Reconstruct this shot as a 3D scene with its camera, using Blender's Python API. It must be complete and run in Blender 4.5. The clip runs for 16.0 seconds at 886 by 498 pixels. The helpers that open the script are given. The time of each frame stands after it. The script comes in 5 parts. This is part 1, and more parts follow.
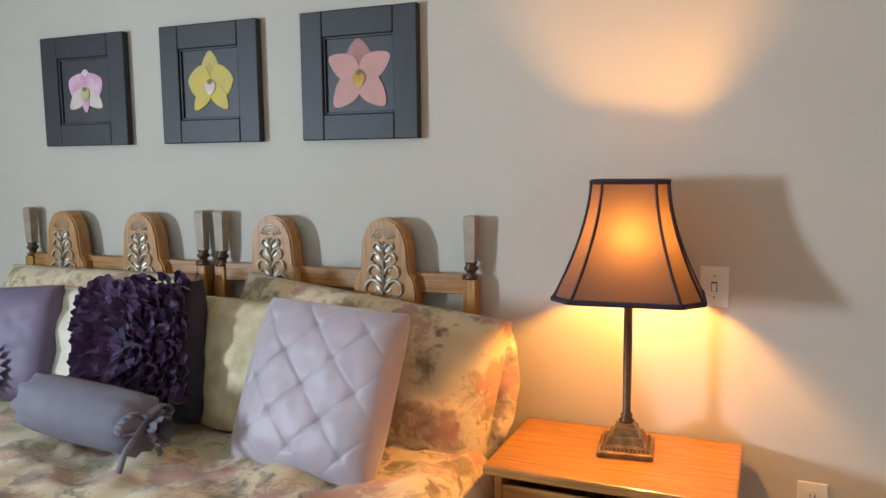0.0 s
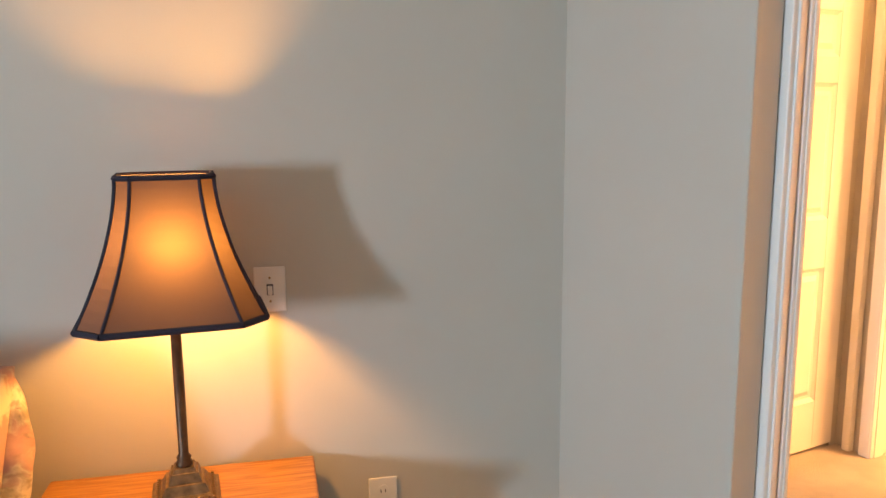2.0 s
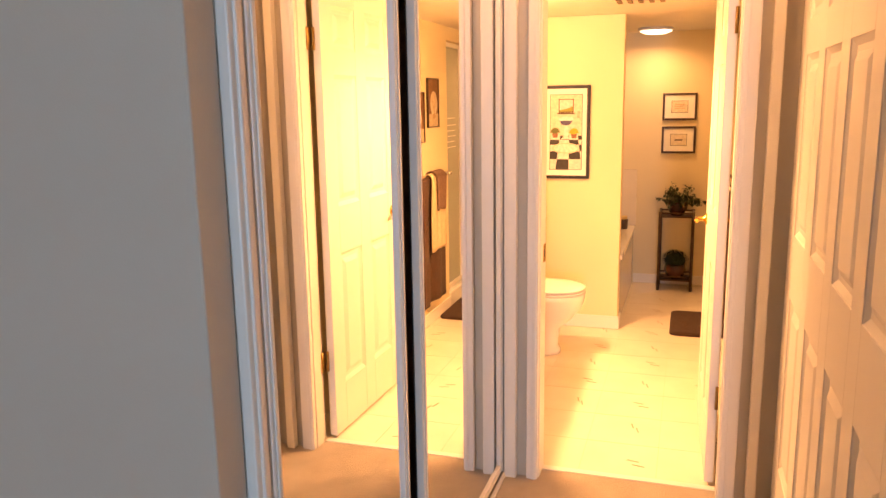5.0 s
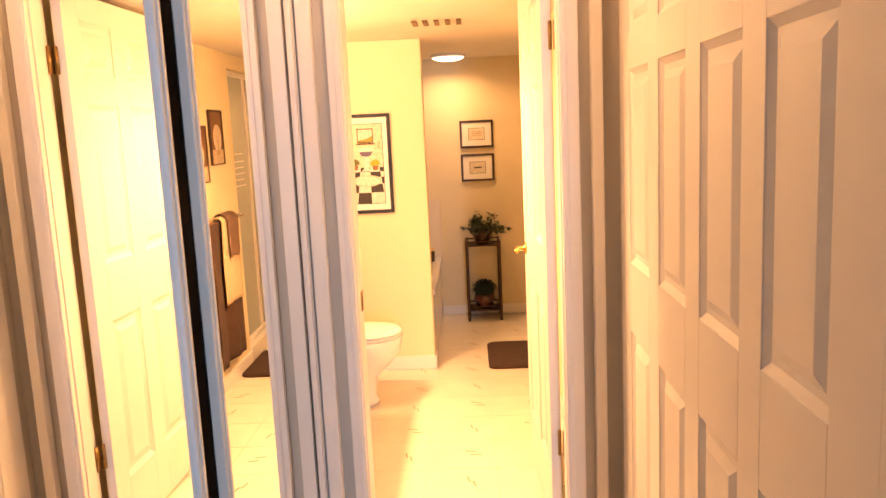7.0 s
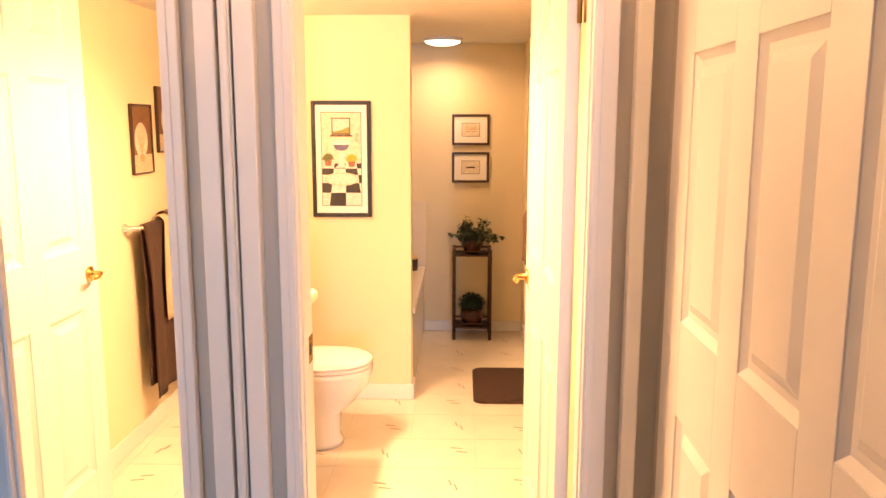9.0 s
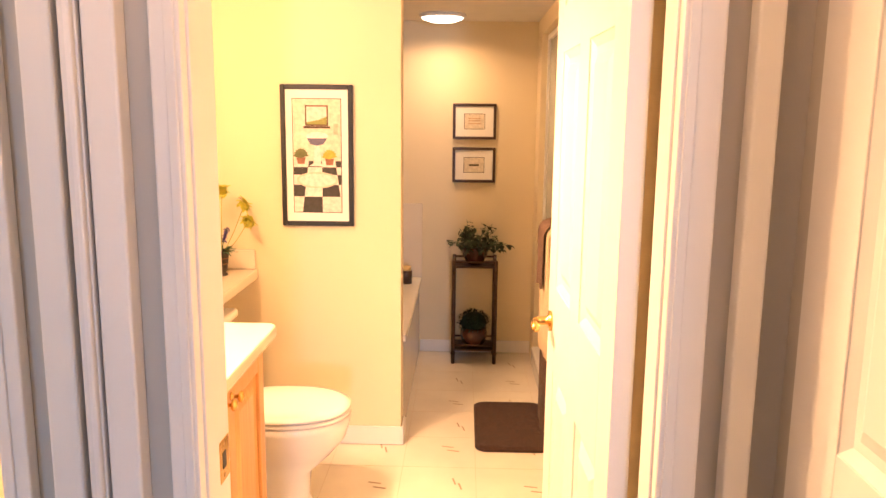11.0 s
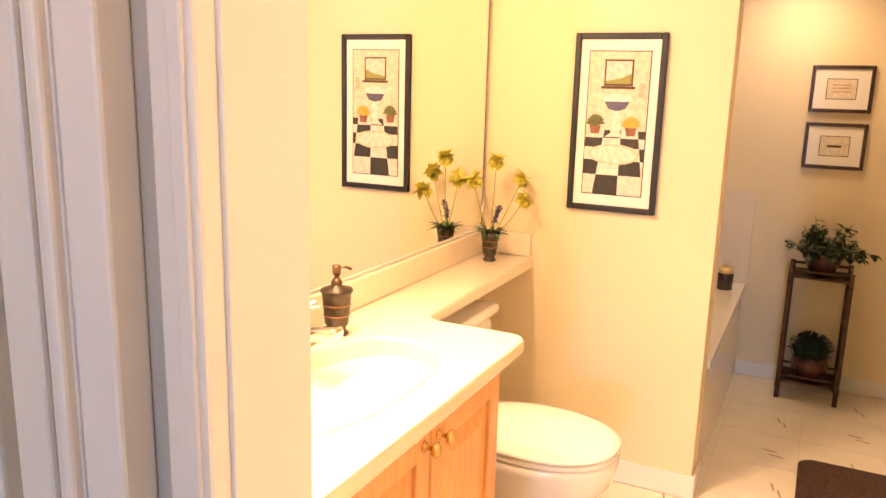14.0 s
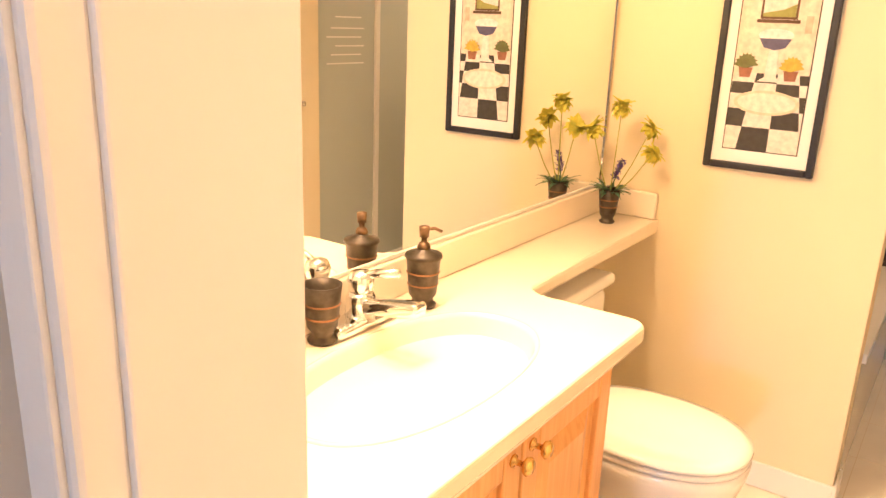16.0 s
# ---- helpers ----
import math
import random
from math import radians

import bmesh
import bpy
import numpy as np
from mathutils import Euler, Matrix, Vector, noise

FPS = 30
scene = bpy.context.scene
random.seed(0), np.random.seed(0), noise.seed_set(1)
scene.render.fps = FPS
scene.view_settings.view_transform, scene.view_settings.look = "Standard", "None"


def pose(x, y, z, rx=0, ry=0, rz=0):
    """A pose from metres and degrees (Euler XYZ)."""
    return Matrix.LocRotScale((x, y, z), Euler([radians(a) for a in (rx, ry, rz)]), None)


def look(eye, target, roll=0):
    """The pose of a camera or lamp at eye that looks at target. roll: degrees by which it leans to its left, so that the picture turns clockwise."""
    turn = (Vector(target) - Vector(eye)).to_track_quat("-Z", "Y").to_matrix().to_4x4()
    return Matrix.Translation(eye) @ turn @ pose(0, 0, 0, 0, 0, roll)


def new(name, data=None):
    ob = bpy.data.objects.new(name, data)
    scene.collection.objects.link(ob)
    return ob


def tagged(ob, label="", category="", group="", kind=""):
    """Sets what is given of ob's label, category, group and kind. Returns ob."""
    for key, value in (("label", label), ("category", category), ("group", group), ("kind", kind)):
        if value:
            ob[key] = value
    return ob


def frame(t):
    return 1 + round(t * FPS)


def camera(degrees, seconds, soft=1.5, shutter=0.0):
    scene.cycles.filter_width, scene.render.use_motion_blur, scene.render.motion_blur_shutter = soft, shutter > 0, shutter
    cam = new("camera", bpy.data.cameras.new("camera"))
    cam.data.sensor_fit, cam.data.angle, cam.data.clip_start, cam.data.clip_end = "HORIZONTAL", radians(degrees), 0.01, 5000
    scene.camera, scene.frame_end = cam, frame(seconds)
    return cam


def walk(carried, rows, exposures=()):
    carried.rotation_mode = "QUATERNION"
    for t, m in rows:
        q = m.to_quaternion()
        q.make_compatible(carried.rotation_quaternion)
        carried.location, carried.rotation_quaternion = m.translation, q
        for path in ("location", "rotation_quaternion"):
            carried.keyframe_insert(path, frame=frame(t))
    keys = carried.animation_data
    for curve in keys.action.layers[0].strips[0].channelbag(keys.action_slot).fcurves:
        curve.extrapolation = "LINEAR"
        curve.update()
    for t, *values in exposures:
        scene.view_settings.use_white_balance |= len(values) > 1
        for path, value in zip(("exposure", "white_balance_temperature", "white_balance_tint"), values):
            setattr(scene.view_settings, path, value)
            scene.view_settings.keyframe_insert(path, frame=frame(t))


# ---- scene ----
cam = camera(60.0, 16.0)
PATH = [
    (0, (0.773, 1.45, 1.409), (0.527, 3.422, 1.179), -0.6),
    (0.5, (0.791, 1.563, 1.407), (0.757, 3.548, 1.166), -1.0),
    (1, (0.792, 1.681, 1.451), (1.102, 3.639, 1.184), -2.6),
    (1.5, (0.776, 1.748, 1.453), (1.424, 3.619, 1.173), -2.7),
    (2, (0.752, 1.809, 1.456), (1.693, 3.543, 1.13), -0.5),
    (2.5, (0.876, 1.92, 1.455), (1.996, 3.546, 1.14), -0.9),
    (3, (0.981, 1.955, 1.422), (2.273, 3.457, 1.149), -0.8),
    (3.5, (1.044, 1.981, 1.436), (2.539, 3.274, 1.131), -1.2),
    (4, (1.047, 2.071, 1.444), (2.741, 3.084, 1.121), -1.4),
    (4.5, (1.055, 2.144, 1.448), (2.869, 2.916, 1.114), -1.8),
    (5, (1.068, 2.186, 1.474), (2.939, 2.785, 1.1), -0.9),
    (5.2, (1.07, 2.196, 1.471), (2.956, 2.743, 1.091), -0.4),
    (7.5, (1.593, 2.339, 1.448), (3.568, 2.353, 1.13), -2.4),
    (8, (1.736, 2.349, 1.44), (3.702, 2.36, 1.076), -0.7),
    (8.5, (1.896, 2.339, 1.429), (3.872, 2.38, 1.126), 0.1),
    (9, (2.102, 2.321, 1.459), (4.075, 2.37, 1.136), 0.1),
    (9.2, (2.179, 2.319, 1.461), (4.15, 2.351, 1.122), 0.5),
    (11.3, (2.897, 2.318, 1.443), (4.866, 2.375, 1.098), 0.5),
    (11.5, (2.958, 2.316, 1.435), (4.924, 2.373, 1.073), 0.0),
    (12, (3.11, 2.324, 1.426), (5.075, 2.387, 1.061), 0.6),
    (12.5, (3.212, 2.346, 1.42), (5.171, 2.519, 1.057), 0.3),
    (13, (3.317, 2.338, 1.403), (5.25, 2.68, 1.02), 0.4),
    (13.5, (3.415, 2.318, 1.394), (5.276, 2.937, 1.002), 1.9),
    (14, (3.447, 2.307, 1.393), (5.204, 3.165, 0.973), 1.5),
    (14.5, (3.477, 2.327, 1.381), (5.165, 3.292, 0.913), 1.7),
    (15, (3.566, 2.381, 1.383), (5.239, 3.355, 0.884), 2.8),
    (15.5, (3.657, 2.425, 1.37), (5.316, 3.407, 0.837), 2.8),
    (16, (3.718, 2.43, 1.367), (5.297, 3.516, 0.795), 2.2),
]
walk(cam, [(t, look(eye, target, roll)) for t, eye, target, roll in PATH],
     ((0.0, 1.0, 9200, 28), (2.0, 0.85, 9100, 27), (3.5, 0.35, 8700, 30), (5.0, 0.15, 8400, 31), (8.0, 0.2, 6600, 23), (12.0, 0.1, 5700, 18), (16.0, 0.0, 5150, 8)))

# ---- world and light ----
world = bpy.data.worlds.new("world")
scene.world = world
world.use_nodes = True
wn = world.node_tree.nodes
sky = wn.new("ShaderNodeTexSky")
sky.sky_type = "NISHITA"
sky.sun_disc = False
sky.sun_elevation, sky.sun_rotation = radians(35), radians(200)
world.node_tree.links.new(sky.outputs[0], wn["Background"].inputs[0])
wn["Background"].inputs[1].default_value = 0.12
scene.view_settings.exposure = 0.0

PHI = 16.0                                    # the headboard wall stands at this angle to the hall
BED = pose(2.022, 3.464, 0, 0, 0, -PHI)       # its corner; x along the wall, y into it


def lamp(name, kind, m, power, colour, size=0.1, size_y=None):
    d = bpy.data.lights.new(name, kind)
    d.energy, d.color = power, colour
    if kind == "AREA":
        d.shape, d.size, d.size_y = "RECTANGLE", size, size_y or size
    else:
        d.shadow_soft_size = size
    o = new(name, d)
    o.matrix_world = m
    return o


TOP, BTOP = 2.44, 1.99                        # ceilings of the bedroom and of the bath
WARM = (1.0, 0.56, 0.235)
lamp("window_light", "AREA", BED @ pose(-4.62, -3.40, 1.33, 0, -90, 0), 132, (0.39, 0.68, 1.0), 0.5, 0.36)
lamp("bulb_light", "POINT", BED @ pose(-0.985, -0.2, 1.19), 20.5, (1.0, 0.55, 0.16), 0.035)
for bx in (4.40, 4.70, 5.00):
    lamp("vanity_light", "POINT", pose(bx, 3.27, 1.86), 18, WARM, 0.04)
    down = lamp("vanity_downlight", "SPOT", pose(bx, 3.25, 1.85, -38), 68, WARM, 0.05)
    down.data.spot_size, down.data.spot_blend = radians(105), 0.7
lamp("flush_light", "AREA", pose(7.1, 2.45, BTOP - 0.055), 6.0, WARM, 0.2).data.spread = radians(158)
# added warm fill that brightens the hall doors; no known source there
lamp("hall_fill_light", "POINT", pose(3.35, 2.42, 2.30), 14.5, (1.0, 0.53, 0.21), 0.08)


# ---- materials ----
def mat(name, col, rough=0.6, metal=0.0, var=0.06, scale=6.0, fine=120.0, bump=0.1, col2=None, coat=0.0, depth=0.002, sheen=0.0):
    m = bpy.data.materials.new(name)
    m.use_nodes = True
    n, k = m.node_tree.nodes, m.node_tree.links
    b = n["Principled BSDF"]
    b.inputs["Roughness"].default_value, b.inputs["Metallic"].default_value = rough, metal
    b.inputs["Coat Weight"].default_value = coat
    b.inputs["Sheen Weight"].default_value = sheen
    tc = n.new("ShaderNodeTexCoord")
    big, small = n.new("ShaderNodeTexNoise"), n.new("ShaderNodeTexNoise")
    big.inputs["Scale"].default_value, small.inputs["Scale"].default_value = scale, fine
    big.inputs["Detail"].default_value = 5
    for t in (big, small):
        k.new(tc.outputs["Object"], t.inputs["Vector"])
    mix = n.new("ShaderNodeMix")
    mix.data_type = "RGBA"
    c2 = col2 or tuple(max(0, c * (1 - 2.2 * var)) for c in col)
    mix.inputs["A"].default_value, mix.inputs["B"].default_value = (*col, 1), (*c2, 1)
    ramp = n.new("ShaderNodeMapRange")
    ramp.inputs["From Min"].default_value, ramp.inputs["From Max"].default_value = 0.35, 0.7
    k.new(big.outputs["Fac"], ramp.inputs["Value"])
    k.new(ramp.outputs[0], mix.inputs["Factor"])
    k.new(mix.outputs["Result"], b.inputs["Base Color"])
    if bump:
        bp = n.new("ShaderNodeBump")
        bp.inputs["Strength"].default_value, bp.inputs["Distance"].default_value = bump, depth
        k.new(small.outputs["Fac"], bp.inputs["Height"])
        k.new(bp.outputs[0], b.inputs["Normal"])
    return m


def wood(name, a, b_, rough=0.4, axis=0, scale=5.0, coat=0.15):
    m = mat(name, a, rough, coat=coat, bump=0)
    n, k = m.node_tree.nodes, m.node_tree.links
    b = n["Principled BSDF"]
    tc = n.new("ShaderNodeTexCoord")
    mp = n.new("ShaderNodeMapping")
    st = [22.0, 22.0, 22.0]
    st[axis] = 1.3
    mp.inputs["Scale"].default_value = st
    k.new(tc.outputs["Object"], mp.inputs["Vector"])
    no = n.new("ShaderNodeTexNoise")
    no.inputs["Scale"].default_value, no.inputs["Detail"].default_value, no.inputs["Distortion"].default_value = scale, 6, 0.8
    k.new(mp.outputs[0], no.inputs["Vector"])
    cr = n.new("ShaderNodeValToRGB")
    cr.color_ramp.elements[0].position, cr.color_ramp.elements[1].position = 0.38, 0.66
    cr.color_ramp.elements[0].color, cr.color_ramp.elements[1].color = (*b_, 1), (*a, 1)
    k.new(no.outputs["Fac"], cr.inputs[0])
    k.new(cr.outputs[0], b.inputs["Base Color"])
    bp = n.new("ShaderNodeBump")
    bp.inputs["Strength"].default_value, bp.inputs["Distance"].default_value = 0.12, 0.001
    k.new(no.outputs["Fac"], bp.inputs["Height"])
    k.new(bp.outputs[0], b.inputs["Normal"])
    return m


def floral(name, ground, rose, leaf, dark, scale=5.0):
    """Cream cotton printed with loose roses and leaves."""
    m = mat(name, ground, 0.85, bump=0.15, fine=400, sheen=0.2)
    n, k = m.node_tree.nodes, m.node_tree.links
    b = n["Principled BSDF"]
    tc = n.new("ShaderNodeTexCoord")
    warp = n.new("ShaderNodeTexNoise")
    warp.inputs["Scale"].default_value, warp.inputs["Detail"].default_value = 14, 3
    k.new(tc.outputs["Object"], warp.inputs["Vector"])
    add = n.new("ShaderNodeMix")
    add.data_type = "VECTOR"
    add.inputs["Factor"].default_value = 0.12
    k.new(tc.outputs["Object"], add.inputs["A"])
    k.new(warp.outputs["Color"], add.inputs["B"])
    prev = None
    for col, sc, edge, off in ((dark, 2.3, 0.35, 3.1), (leaf, 2.0, 0.40, 0.0), (rose, 1.5, 0.47, 7.7)):
        mp = n.new("ShaderNodeMapping")
        mp.inputs["Location"].default_value = (off, off * 0.7, off * 0.3)
        k.new(add.outputs["Result"], mp.inputs["Vector"])
        vo = n.new("ShaderNodeTexVoronoi")
        vo.inputs["Scale"].default_value = scale * sc
        k.new(mp.outputs[0], vo.inputs["Vector"])
        de = n.new("ShaderNodeTexNoise")
        de.inputs["Scale"].default_value, de.inputs["Detail"].default_value = 34, 7
        k.new(mp.outputs[0], de.inputs["Vector"])
        su = n.new("ShaderNodeMath")
        su.operation = "ADD"
        k.new(vo.outputs["Distance"], su.inputs[0])
        k.new(de.outputs["Fac"], su.inputs[1])
        ra = n.new("ShaderNodeMapRange")
        ra.inputs["From Min"].default_value, ra.inputs["From Max"].default_value = edge + 0.52, edge + 0.26
        ra.inputs["To Max"].default_value = 0.9
        k.new(su.outputs[0], ra.inputs["Value"])
        mx = n.new("ShaderNodeMix")
        mx.data_type = "RGBA"
        mx.inputs["B"].default_value = (*col, 1)
        if prev is None:
            mx.inputs["A"].default_value = (*ground, 1)
        else:
            k.new(prev, mx.inputs["A"])
        k.new(ra.outputs[0], mx.inputs["Factor"])
        prev = mx.outputs["Result"]
    k.new(prev, b.inputs["Base Color"])
    fold = n.new("ShaderNodeTexNoise")
    fold.noise_type = "RIDGED_MULTIFRACTAL"
    fold.inputs["Scale"].default_value, fold.inputs["Detail"].default_value = 6.5, 3
    k.new(tc.outputs["Object"], fold.inputs["Vector"])
    crease = n.new("ShaderNodeBump")
    crease.inputs["Strength"].default_value, crease.inputs["Distance"].default_value = 0.45, 0.012
    k.new(fold.outputs["Fac"], crease.inputs["Height"])
    k.new(crease.outputs[0], b.inputs["Normal"])
    return m


def glow(name, col, strength):
    m = bpy.data.materials.new(name)
    m.use_nodes = True
    b = m.node_tree.nodes["Principled BSDF"]
    b.inputs["Base Color"].default_value = (*col, 1)
    b.inputs["Emission Color"].default_value, b.inputs["Emission Strength"].default_value = (*col, 1), strength
    return m


M = {}
M["wall"] = mat("painted_wall", (0.52, 0.49, 0.43), 0.9, var=0.02, scale=2, fine=260, bump=0.12)
M["bath_wall"] = mat("cream_wall", (0.80, 0.70, 0.48), 0.85, var=0.015, scale=2, fine=260, bump=0.1)
M["ceil"] = mat("ceiling_paint", (0.75, 0.72, 0.66), 0.95, var=0.02, fine=180, bump=0.3)
M["white"] = mat("white_paint", (0.80, 0.78, 0.74), 0.42, var=0.015, scale=3, fine=90, bump=0.05)
M["carpet"] = mat("beige_carpet", (0.50, 0.42, 0.33), 0.98, var=0.08, scale=9, fine=420, bump=0.9, depth=0.006, sheen=0.3)
M["mirror"] = mat("mirror_glass", (0.93, 0.94, 0.93), 0.0, 1.0, var=0, bump=0)
M["dark"] = mat("closet_dark", (0.03, 0.03, 0.035), 0.9)
M["oak"] = wood("oak", (0.45, 0.20, 0.058), (0.27, 0.105, 0.028), 0.38, 0)
M["oak_up"] = wood("oak_upright", (0.52, 0.235, 0.065), (0.31, 0.125, 0.03), 0.45, 2, coat=0.05)
M["cab"] = wood("cabinet_oak", (0.72, 0.40, 0.14), (0.62, 0.32, 0.10), 0.38, 2, 4)
M["carve"] = mat("carved_gilt", (0.46, 0.40, 0.32), 0.38, 0.35, var=0.15, bump=0.2)
M["whitewash"] = mat("whitewashed_wood", (0.36, 0.27, 0.20), 0.5, var=0.12, scale=20)
M["bronze"] = mat("aged_bronze", (0.10, 0.055, 0.03), 0.42, 0.55, var=0.2, scale=30, bump=0.2)
M["bronze_lt"] = mat("rubbed_bronze", (0.24, 0.15, 0.08), 0.38, 0.7, var=0.25, scale=40, bump=0.3)
M["pewter"] = mat("dark_pewter", (0.085, 0.07, 0.055), 0.4, 0.6, var=0.25, scale=50, bump=0.2)
M["copper"] = mat("copper_band", (0.30, 0.15, 0.07), 0.35, 0.8, var=0.2)
M["brass"] = mat("brass", (0.75, 0.48, 0.14), 0.22, 1.0, var=0.05, bump=0)
M["hinge"] = mat("antique_brass", (0.40, 0.25, 0.09), 0.4, 0.9, var=0.15)
M["chrome"] = mat("chrome", (0.8, 0.8, 0.8), 0.08, 1.0, var=0, bump=0)
M["black"] = mat("black_frame", (0.014, 0.015, 0.02), 0.52, var=0.1)
M["blackmat"] = mat("black_mount", (0.02, 0.022, 0.028), 0.5)
M["brownframe"] = mat("brown_frame", (0.06, 0.028, 0.018), 0.35, var=0.15)
M["card"] = mat("white_mount", (0.85, 0.83, 0.78), 0.8, var=0.01)
M["porcelain"] = mat("porcelain", (0.88, 0.87, 0.84), 0.12, var=0.01, bump=0, coat=0.4)
M["marble"] = mat("cultured_marble", (0.82, 0.74, 0.60), 0.18, var=0.02, bump=0, coat=0.3)
M["plastic"] = mat("plate_plastic", (0.74, 0.72, 0.68), 0.4, var=0.01, bump=0)
M["slot"] = mat("slot_dark", (0.05, 0.045, 0.04), 0.6)
M["lilac"] = mat("lilac_satin", (0.41, 0.34, 0.38), 0.5, var=0.07, bump=0.25, fine=300, sheen=0.4)
M["purple"] = mat("plum_fabric", (0.20, 0.105, 0.23), 0.7, var=0.15, bump=0.3, fine=350, sheen=0.05)
M["mauve"] = mat("mauve_satin", (0.16, 0.115, 0.19), 0.55, var=0.1, bump=0.2, fine=350, sheen=0.05)
M["greyvio"] = mat("grey_violet_velvet", (0.16, 0.15, 0.19), 0.75, var=0.12, bump=0.3, fine=350, sheen=0.05)
M["darkcloth"] = mat("dark_plum_cloth", (0.02, 0.015, 0.03), 0.8, var=0.15)
M["floral"] = floral("rose_print", (0.62, 0.50, 0.33), (0.43, 0.22, 0.17), (0.24, 0.18, 0.10), (0.17, 0.115, 0.08), 4.0)
M["damask"] = mat("gold_damask", (0.60, 0.50, 0.33), 0.8, var=0.14, scale=16, fine=350, bump=0.2, col2=(0.42, 0.32, 0.18))
M["ivory"] = mat("ivory_sheet", (0.72, 0.66, 0.55), 0.85, var=0.05, bump=0.2, fine=350)
M["brown_towel"] = mat("brown_terry", (0.075, 0.03, 0.016), 0.98, var=0.15, scale=40, fine=700, bump=1.0, depth=0.004, sheen=0.05)
M["taupe_towel"] = mat("taupe_terry", (0.22, 0.13, 0.09), 0.98, var=0.12, scale=40, fine=700, bump=1.0, depth=0.004)
M["cream_towel"] = mat("cream_terry", (0.70, 0.55, 0.36), 0.98, var=0.06, scale=40, fine=700, bump=0.9, depth=0.004)
M["rug"] = mat("brown_rug", (0.085, 0.035, 0.018), 0.98, var=0.25, scale=60, fine=300, bump=1.0, depth=0.01, col2=(0.03, 0.012, 0.007), sheen=0.05)
M["terracotta"] = mat("glazed_brown_pot", (0.085, 0.024, 0.011), 0.25, var=0.25, scale=12, coat=0.4, bump=0.1)
M["leaf"] = mat("ivy_leaf", (0.028, 0.052, 0.013), 0.5, var=0.3, scale=30)
M["moss"] = mat("dark_moss", (0.012, 0.035, 0.016), 0.9, var=0.3, scale=60, bump=0.8)
M["stem"] = mat("pale_stem", (0.36, 0.36, 0.08), 0.6)
M["petal"] = mat("yellow_petal", (0.72, 0.62, 0.05), 0.6, var=0.2, scale=60, col2=(0.50, 0.54, 0.07))
M["lavender"] = mat("lavender_bloom", (0.13, 0.09, 0.35), 0.7, var=0.2, scale=60)
M["sage"] = mat("silver_leaf", (0.10, 0.20, 0.11), 0.6, var=0.2, scale=60)
M["wax"] = mat("candle_wax", (0.75, 0.55, 0.22), 0.5)
M["grille"] = mat("grille_brown", (0.18, 0.11, 0.05), 0.5)
M["diffuser"] = glow("lit_diffuser", (1.0, 0.86, 0.62), 3)


def vinyl():
    """Cream sheet vinyl with pale squares, little dashes and a soft sheen."""
    m = mat("cream_vinyl", (0.86, 0.81, 0.71), 0.22, var=0.04, scale=5, bump=0, coat=0.25)
    return m


M["vinyl"] = vinyl()
M["dash"] = mat("vinyl_dash", (0.36, 0.27, 0.18), 0.35)
M["vline"] = mat("vinyl_joint", (0.60, 0.51, 0.38), 0.35)


def shade_mat():
    m = bpy.data.materials.new("shade_silk")
    m.use_nodes = True
    n, k = m.node_tree.nodes, m.node_tree.links
    out = n["Material Output"]
    di, tr, mx = n.new("ShaderNodeBsdfDiffuse"), n.new("ShaderNodeBsdfTranslucent"), n.new("ShaderNodeMixShader")
    di.inputs[0].default_value = (0.20, 0.12, 0.10, 1)
    no = n.new("ShaderNodeTexNoise")
    no.inputs["Scale"].default_value = 160
    mixc = n.new("ShaderNodeMix")
    mixc.data_type = "RGBA"
    mixc.inputs["A"].default_value, mixc.inputs["B"].default_value = (0.029, 0.018, 0.0115, 1), (0.042, 0.027, 0.017, 1)
    k.new(no.outputs["Fac"], mixc.inputs["Factor"])
    k.new(mixc.outputs["Result"], tr.inputs[0])
    mx.inputs[0].default_value = 0.45
    k.new(di.outputs[0], mx.inputs[1])
    k.new(tr.outputs[0], mx.inputs[2])
    k.new(mx.outputs[0], out.inputs[0])
    return m


M["shade"] = shade_mat()


def glass_mat():
    m = bpy.data.materials.new("shower_glass")
    m.use_nodes = True
    b = m.node_tree.nodes["Principled BSDF"]
    b.inputs["Base Color"].default_value = (0.80, 0.86, 0.80, 1)
    b.inputs["Transmission Weight"].default_value = 0.4
    b.inputs["Roughness"].default_value = 0.25
    return m


M["glass"] = glass_mat()


# ---- mesh helpers ----
def link(name, bm, material, parent=None, label="", smooth=False):
    me = bpy.data.meshes.new(name)
    bm.normal_update()
    bm.to_mesh(me)
    bm.free()
    if smooth:
        me.polygons.foreach_set("use_smooth", [True] * len(me.polygons))
    if material:
        me.materials.append(material)
    ob = new(name, me)
    if parent is not None:
        ob.parent = parent
    if label:
        ob["label"] = label
    return ob


def part(name, bm, material, parent, label="", smooth=False):
    return link(name, bm, material, parent, label, smooth)


def thing(name, m, label, category, group="", kind=""):
    ob = new(name)
    ob.matrix_world = m
    ob.empty_display_size = 0.05
    return tagged(ob, label, category, group, kind)


def box(x0, y0, z0, x1, y1, z1, bev=0.0, bm=None, seg=2):
    b = bmesh.new()
    bmesh.ops.create_cube(b, size=1.0)
    for v in b.verts:
        v.co = Vector((x0 + (v.co.x + 0.5) * (x1 - x0), y0 + (v.co.y + 0.5) * (y1 - y0), z0 + (v.co.z + 0.5) * (z1 - z0)))
    if bev:
        bmesh.ops.bevel(b, geom=b.edges[:], offset=bev, segments=seg, affect="EDGES", profile=0.5)
    return join(bm, b)


